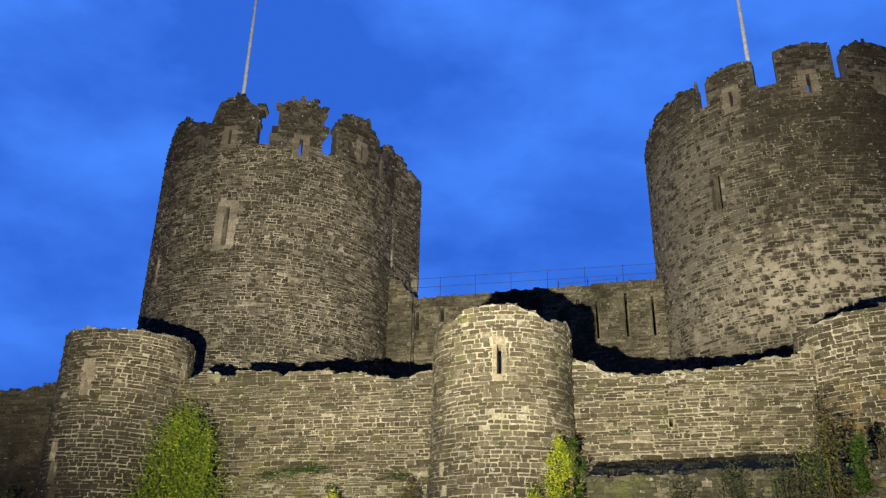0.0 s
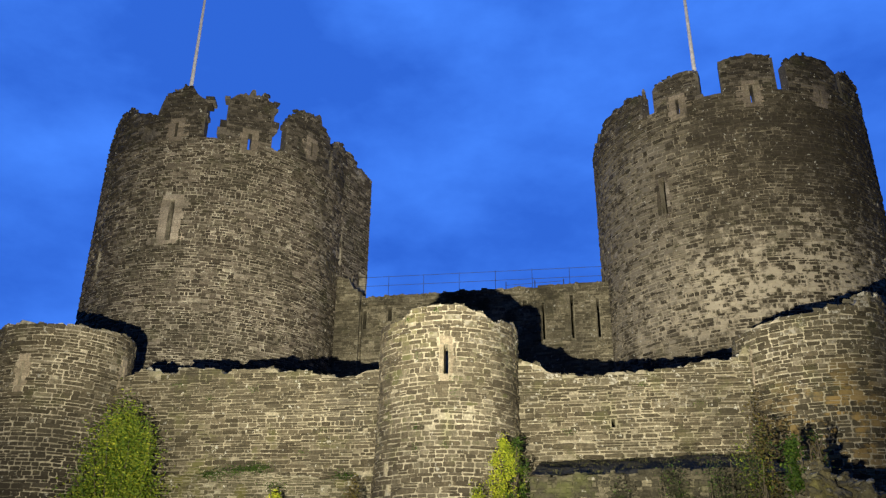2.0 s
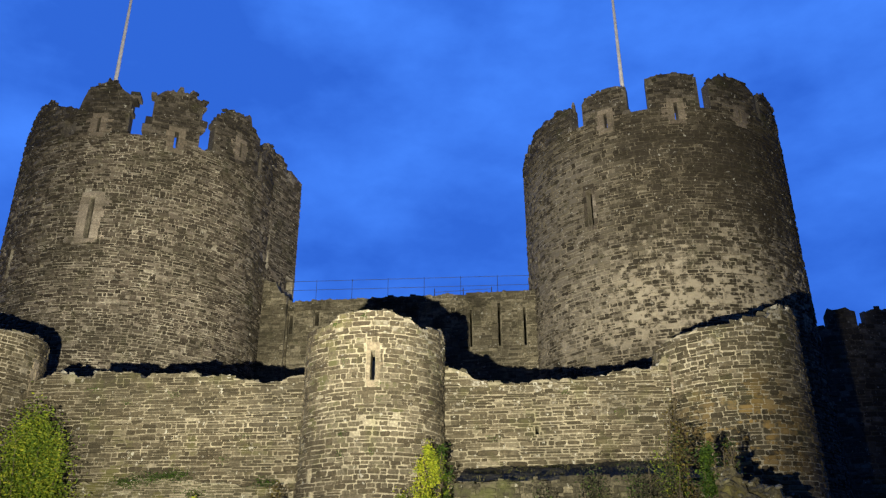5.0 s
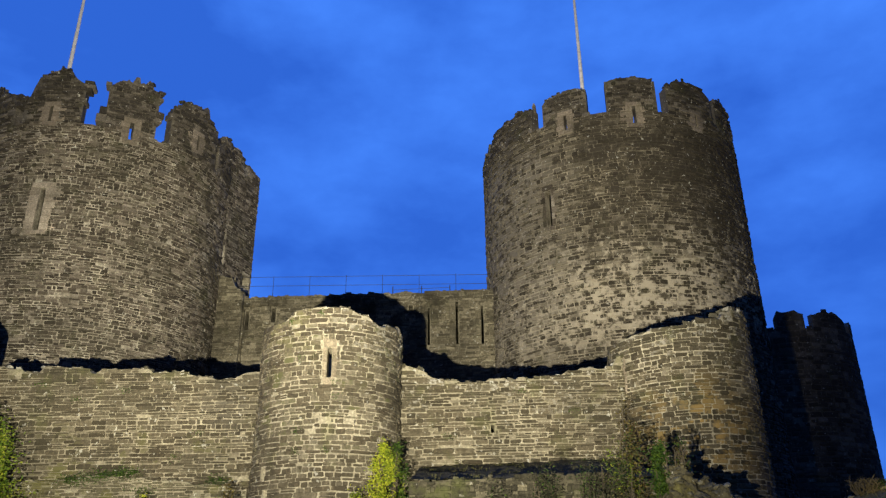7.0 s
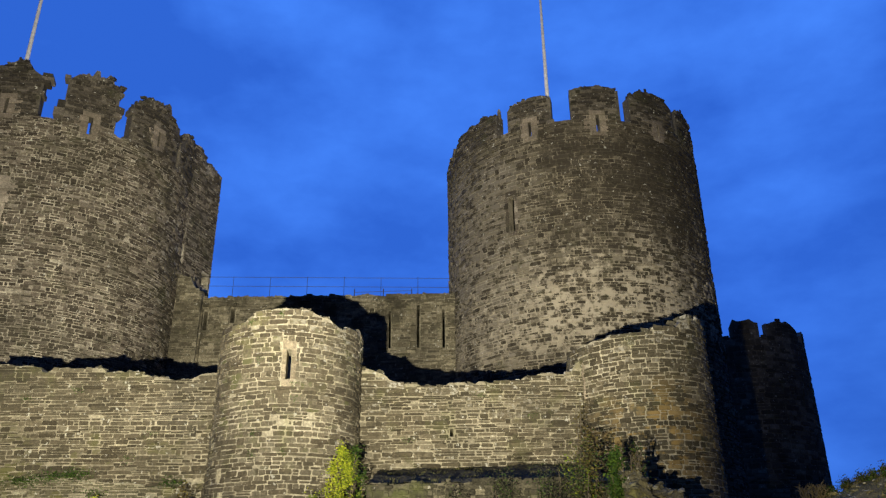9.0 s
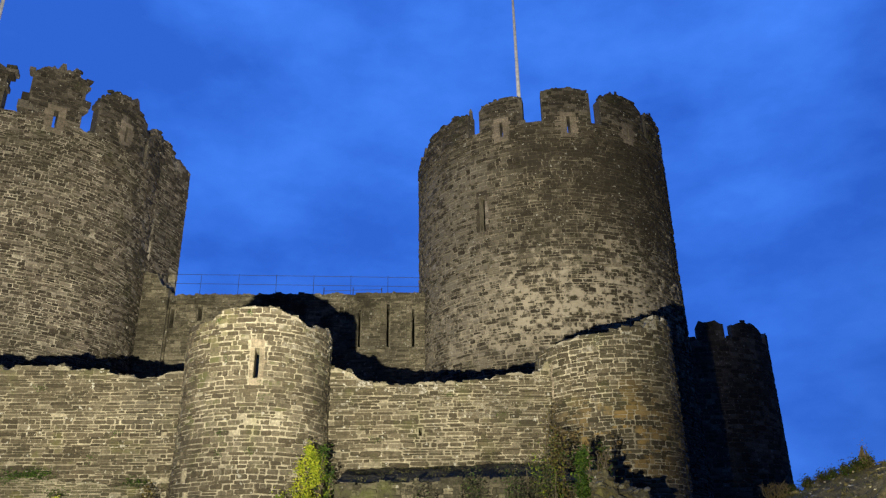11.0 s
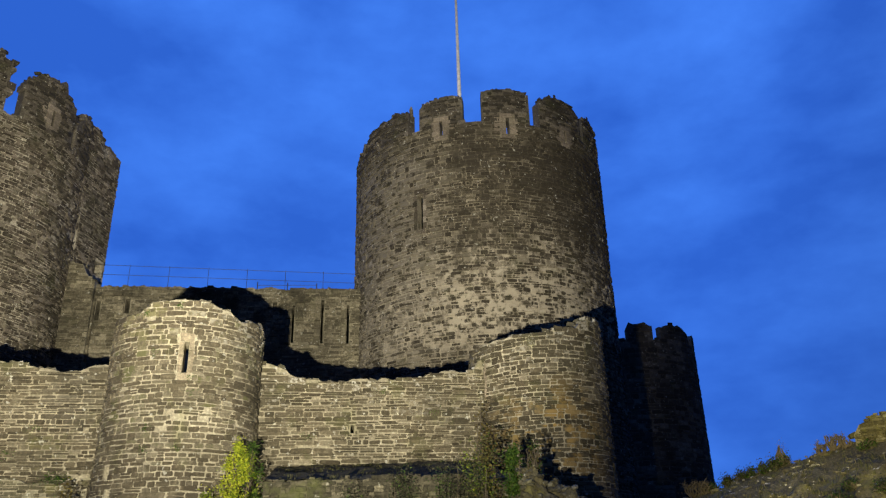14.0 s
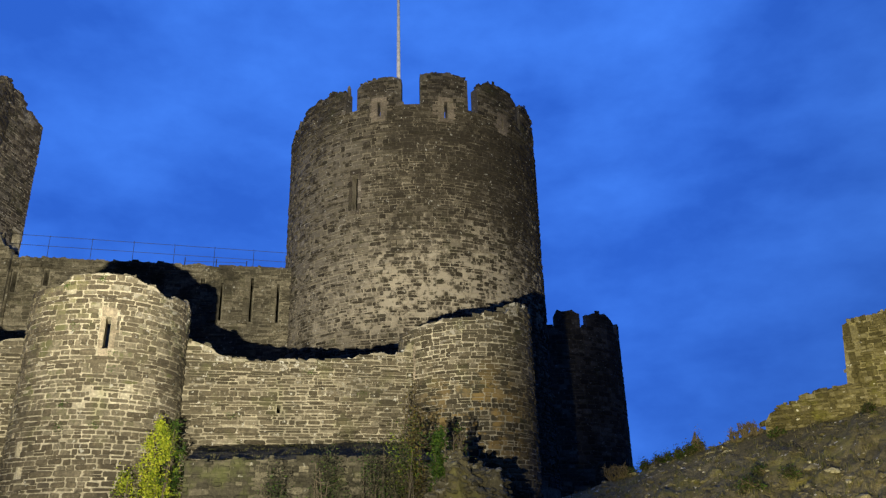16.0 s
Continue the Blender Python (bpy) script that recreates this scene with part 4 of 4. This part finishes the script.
STRAW = leafy("dry_grass", ((0.0, (0.08, 0.085, 0.025)), (0.6, (0.15, 0.15, 0.05)), (1.0, (0.28, 0.24, 0.12))))


def leaves(points, size, r, name="crown"):
    """Small folded leaves, each two triangles and a stalk end, at the given points."""
    verts, faces = [], []
    for p in points:
        k = size * r.uniform(0.6, 1.4)
        q = Euler((r.uniform(0, 6.3), r.uniform(0, 6.3), r.uniform(0, 6.3))).to_matrix()
        b = len(verts)
        for v in ((0, -1, 0), (0.45, 0, 0.14), (0, 1, 0), (-0.45, 0, 0.14)):
            verts.append(p + q @ (Vector(v) * k))
        faces += [(b, b + 1, b + 2), (b, b + 2, b + 3)]
    return mesh(name, verts, faces)


def cloud_points(r, shape, n, clumps, spread):
    """Leaf places gathered in clumps within a shape that gives (centre, radius) by height 0 to 1."""
    pts = []
    for _ in range(clumps):
        h = r.random()
        c, rad = shape(h)
        a, d = r.uniform(0, 6.3), rad * math.sqrt(r.random())
        centre = c + Vector((math.cos(a) * d, math.sin(a) * d * 0.8, 0))
        for _ in range(n // clumps):
            pts.append(centre + Vector((r.gauss(0, spread), r.gauss(0, spread), r.gauss(0, spread * 1.3))))
    return pts


def bush(name, label, category, x, y, z0, z1, radius, leaf_sets, seed, clumps=120, size=0.045, spread=0.09, shape_pow=0.6, stems=5):
    ob = thing(name, label, category)
    r = random.Random(seed)
    base = Vector((x, y, z0))
    for i in range(stems):
        bm = bmesh.new()
        a = r.uniform(0, 6.3)
        p = base + Vector((math.cos(a), math.sin(a), 0)) * radius * 0.15
        tip = base + Vector((math.cos(a) * radius * 0.6, math.sin(a) * radius * 0.6, (z1 - z0) * r.uniform(0.65, 0.98)))
        mid = (p + tip) / 2 + Vector((r.uniform(-0.1, 0.1), r.uniform(-0.1, 0.1), 0))
        tube(bm, p, mid, 0.024, 0.016, 6)
        tube(bm, mid, tip, 0.016, 0.005, 6)
        for _ in range(5):
            q = mid.lerp(tip, r.random())
            tube(bm, q, q + Vector((r.uniform(-1, 1), r.uniform(-1, 1), r.uniform(0.3, 1))) * radius * 0.4, 0.008, 0.003, 5)
        part("stem", bm, bark, ob)

    def shape(h):
        k = math.sin(min(1.0, 0.12 + h * 0.95) * math.pi) ** shape_pow
        return base + Vector((0.12 * radius * noise.noise((h * 5, seed, 0)), 0, (z1 - z0) * h)), radius * k * (0.8 + 0.5 * noise.noise((h * 4, seed, 3)))
    for mat, n, off in leaf_sets:
        pts = [p + Vector(off) * radius for p in cloud_points(r, shape, n, max(10, int(clumps * n / 4000)), spread)]
        me = leaves(pts, size, r)
        c = part("crown", me, mat, ob)
    return ob


bush("young_tree", "slender young tree with yellow-green autumn leaves", "tree", -11.7, 18.3, 1.9, 5.2, 1.0, [(AUTUMN, 15000, (0, 0, 0)), (BRIGHT, 900, (0, -0.1, 0.05)), (LEAF, 8000, (0, 0, -0.03))], 3, 60, 0.038, 0.24, 0.12, 9)
bush("sapling", "thin yellow-green sapling beside the young tree", "sapling", -11.05, 18.4, 2.0, 5.4, 0.2, [(AUTUMN, 700, (0, 0, 0)), (BRIGHT, 350, (0, 0, 0))], 4, 40, 0.034, 0.08, 0.5, 4)
bush("climbing_shrub", "bright lime-yellow climbing shrub against the turret", "shrub", -1.93, 18.2, 1.9, 4.55, 0.42, [(BRIGHT, 4600, (-0.25, -0.25, 0)), (GREEN, 1800, (0.5, 0.15, -0.05)), (AUTUMN, 1500, (0.2, -0.1, 0))], 5, 90, 0.028, 0.06, 0.3, 4)
bush("climbing_shrub", "low lime-yellow shrub at the turret's foot", "shrub", -2.5, 17.6, 1.9, 3.4, 0.4, [(BRIGHT, 900, (0, 0, 0)), (AUTUMN, 1200, (0, 0, 0))], 6, 60, 0.028, 0.08, 0.6, 4)
bush("sapling", "thin yellow sapling rooted in the wall", "sapling", -7.6, 18.6, 2.3, 3.72, 0.22, [(BRIGHT, 500, (0, 0, 0))], 7, 50, 0.032, 0.05, 0.7, 5)
bush("withered_shrub", "tall withered brown shrub in the wall's corner", "shrub", 3.08, 16.0, 1.8, 4.22, 0.43, [(BROWN, 1700, (0.2, 0, 0)), (AUTUMN, 500, (-0.35, -0.2, -0.12)), (STRAW, 1300, (-0.25, -0.2, 0)), (GREEN, 500, (0.3, 0, 0))], 8, 90, 0.03, 0.13, 0.5, 9)
bush("withered_shrub", "sparse brown climber on the wall's corner", "shrub", 3.62, 18.9, 3.4, 5.9, 0.16, [(BROWN, 500, (0, 0, 0))], 9, 60, 0.028, 0.08, 0.5, 4)
bush("green_shrub", "dark green ivy shrub beside the rubble", "shrub", 3.62, 15.75, 1.8, 4.05, 0.2, [(GREEN, 2600, (0, 0, 0)), (LEAF, 350, (0, -0.3, 0))], 10, 60, 0.034, 0.07, 0.5, 4)
bush("bare_shrub", "bare dark twiggy shrub on top of the rubble heap", "shrub", 4.02, 15.7, 3.45, 4.15, 0.24, [(BROWN, 260, (0, 0, 0)), (GREEN, 160, (0, 0, 0))], 11, 60, 0.022, 0.07, 0.6, 8)
bush("withered_shrub", "brown shrub between the wall and the turret", "shrub", -5.6, 18.4, 1.9, 3.75, 0.36, [(BROWN, 1600, (0, 0, 0)), (GREEN, 500, (0, 0, 0))], 12, 60, 0.03, 0.1, 0.5, 5)
bush("withered_shrub", "dim brown shrub on the footing of the outer wall", "shrub", -15.9, 17.4, 1.8, 3.4, 0.6, [(BROWN, 1600, (0, 0, 0)), (GREEN, 700, (0, 0, 0))], 13, 60, 0.034, 0.12, 0.5, 6)
def on_bank(az, el):
    """The spot on the bank's near slope that lies at this bearing and height above eye level."""
    best = min((abs(math.degrees(math.atan2(q.z - EYE, math.hypot(q.x, q.y))) - el), u) for u in [0.3 + 0.01 * i for i in range(71)] for q in (bank_point(az, u),))
    return bank_point(az, best[1])


for i, (az, el, k, h) in enumerate(((28.0, 6.1, 0.16, 0.16), (28.7, 6.2, 0.2, 0.22), (29.4, 6.3, 0.22, 0.24), (30.2, 6.5, 0.24, 0.26), (30.9, 6.7, 0.22, 0.3), (27.2, 6.0, 0.2, 0.18), (26.2, 5.8, 0.22, 0.16), (33.6, 4.1, 0.34, 0.22),
                                   (36.2, 4.6, 0.36, 0.2), (34.6, 5.0, 0.25, 0.15), (37.4, 7.9, 0.22, 0.3), (38.2, 8.1, 0.2, 0.3), (35.9, 7.3, 0.18, 0.26), (41.5, 8.2, 0.2, 0.14))):
    q = on_bank(az, el)
    bush("bank_shrub", "low dark green scrub on the stony bank", "shrub", q.x, q.y, q.z - 0.08, q.z + h * 0.4, k * 0.8, [(GREEN, 550, (0, 0, 0)), (DULL, 800, (0, 0, 0.03))], 20 + i, 60, 0.018, 0.045, 0.5, 5)
for i, (az, el, k, h) in enumerate(((33.2, 7.1, 0.2, 0.3), (33.9, 7.3, 0.24, 0.36), (34.6, 7.4, 0.2, 0.3), (30.75, 6.8, 0.06, 0.5), (24.9, 5.4, 0.3, 0.3), (25.6, 5.6, 0.24, 0.32))):
    q = on_bank(az, el)
    bush("dry_stalks", "thin dry pinkish stalks standing on the bank", "shrub", q.x, q.y, q.z - 0.05, q.z + h * 0.8, k * 0.8, [(STALK, 110, (0, 0, 0))], 80 + i, 60, 0.012, 0.05, 0.6, 14)


def grass(points, r, name, label, h=(0.08, 0.22)):
    verts, faces = [], []
    for p in points:
        for _ in range(7):
            a, k = r.uniform(0, 6.3), r.uniform(*h)
            o = p + Vector((r.uniform(-0.06, 0.06), r.uniform(-0.06, 0.06), -0.03))
            w = Vector((math.cos(a + 1.57), math.sin(a + 1.57), 0)) * 0.006
            bend = Vector((math.cos(a), math.sin(a), 0)) * k * r.uniform(0.1, 0.6)
            b = len(verts)
            verts += [o - w, o + w, o + bend * 0.4 + w * 0.7 + Vector((0, 0, k * 0.6)), o + bend * 0.4 - w * 0.7 + Vector((0, 0, k * 0.6)), o + bend + Vector((0, 0, k))]
            faces += [(b, b + 1, b + 2, b + 3), (b + 3, b + 2, b + 4)]
    return tagged(part(name, mesh(name, verts, faces), STRAW), label, "grass", kind="stuff")


r_ = random.Random(2)
grass([bank_point(r_.uniform(20, 50), min(1.02, r_.uniform(0.5, 1.08))) for _ in range(1300)], r_, "bank_grass", "short dry grass between the stones of the bank", (0.04, 0.11))
for surf, tufts in ((TC, ((-23.7, 6.6), (1.3, 5.98), (3.2, 5.66), (-24.6, 4.88), (-24, 4.41), (-2.5, 4.45), (-34, 7.55), (-10, 7.7)),),):
    for i, (a, z) in enumerate(tufts):
        q = surf.at(surf.deg(a), z, 0.03)
        ob = thing("wall_weed", "small green weed growing from a joint", "weed", group="weeds in the joints")
        pts = [q + Vector((r_.gauss(0, 0.05), r_.gauss(0, 0.02), r_.gauss(0, 0.05))) for _ in range(70)]
        part("leaves", leaves(pts, 0.018, r_, "leaves"), GREEN, ob)
for i, (x, z) in enumerate(((-10.2, 6.1), (-8.9, 6.3), (-7.4, 4.6), (-8.3, 4.3), (-9.6, 4.25), (-6.9, 5.2), (-11.2, 6.5), (1.2, 6.1), (2.6, 5.6), (-0.6, 5.0))):
    ob = thing("wall_weed", "small green weed growing from a joint", "weed", group="weeds in the joints")
    q = FRONT.at(x, z, 0.03)
    pts = [q + Vector((r_.gauss(0, 0.10), r_.gauss(0, 0.02), r_.gauss(0, 0.05))) for _ in range(90)]
    part("leaves", leaves(pts, 0.018, r_, "leaves"), GREEN, ob)

for x, z, w, n in ((-8.65, 4.2, 0.26, 500), (-9.8, 4.05, 0.18, 380), (-9.2, 4.12, 0.16, 260), (-8.0, 3.75, 0.14, 200), (-6.2, 4.0, 0.16, 240)):
    ob = thing("moss_cushion", "dark green moss hanging over the wall's footing", "moss", group="moss on the footing")
    pts = [Vector((x + r_.gauss(0, w), 19.56 + r_.gauss(0, 0.05), z + r_.gauss(0, 0.07))) for _ in range(n)]
    part("leaves", leaves(pts, 0.022, r_, "leaves"), GREEN, ob)


for i, (x, y, z1, k) in enumerate(((2.25, 15.9, 3.8, 0.45), (1.4, 15.8, 3.5, 0.4), (2.8, 15.6, 3.7, 0.4), (0.4, 15.7, 3.2, 0.35))):
    bush("scrub", "dim grey-green scrub in front of the retaining wall", "shrub", x, y, 1.8, z1, k, [(GREEN, 700, (0, 0, 0)), (DULL, 2300, (0, 0, 0))], 60 + i, 70, 0.02, 0.13, 0.5, 6)

tufts = []
for _ in range(420):
    x, v = r_.uniform(-1.2, 3.7), r_.uniform(0.02, 1.0) ** 0.8
    tufts.append(Vector((x, 16.5 + 3.25 * v, ledge_height(x, v * 0.955))))
grass(tufts, r_, "ledge_grass", "dim tufted grass on the ledge below the wall", (0.03, 0.08))
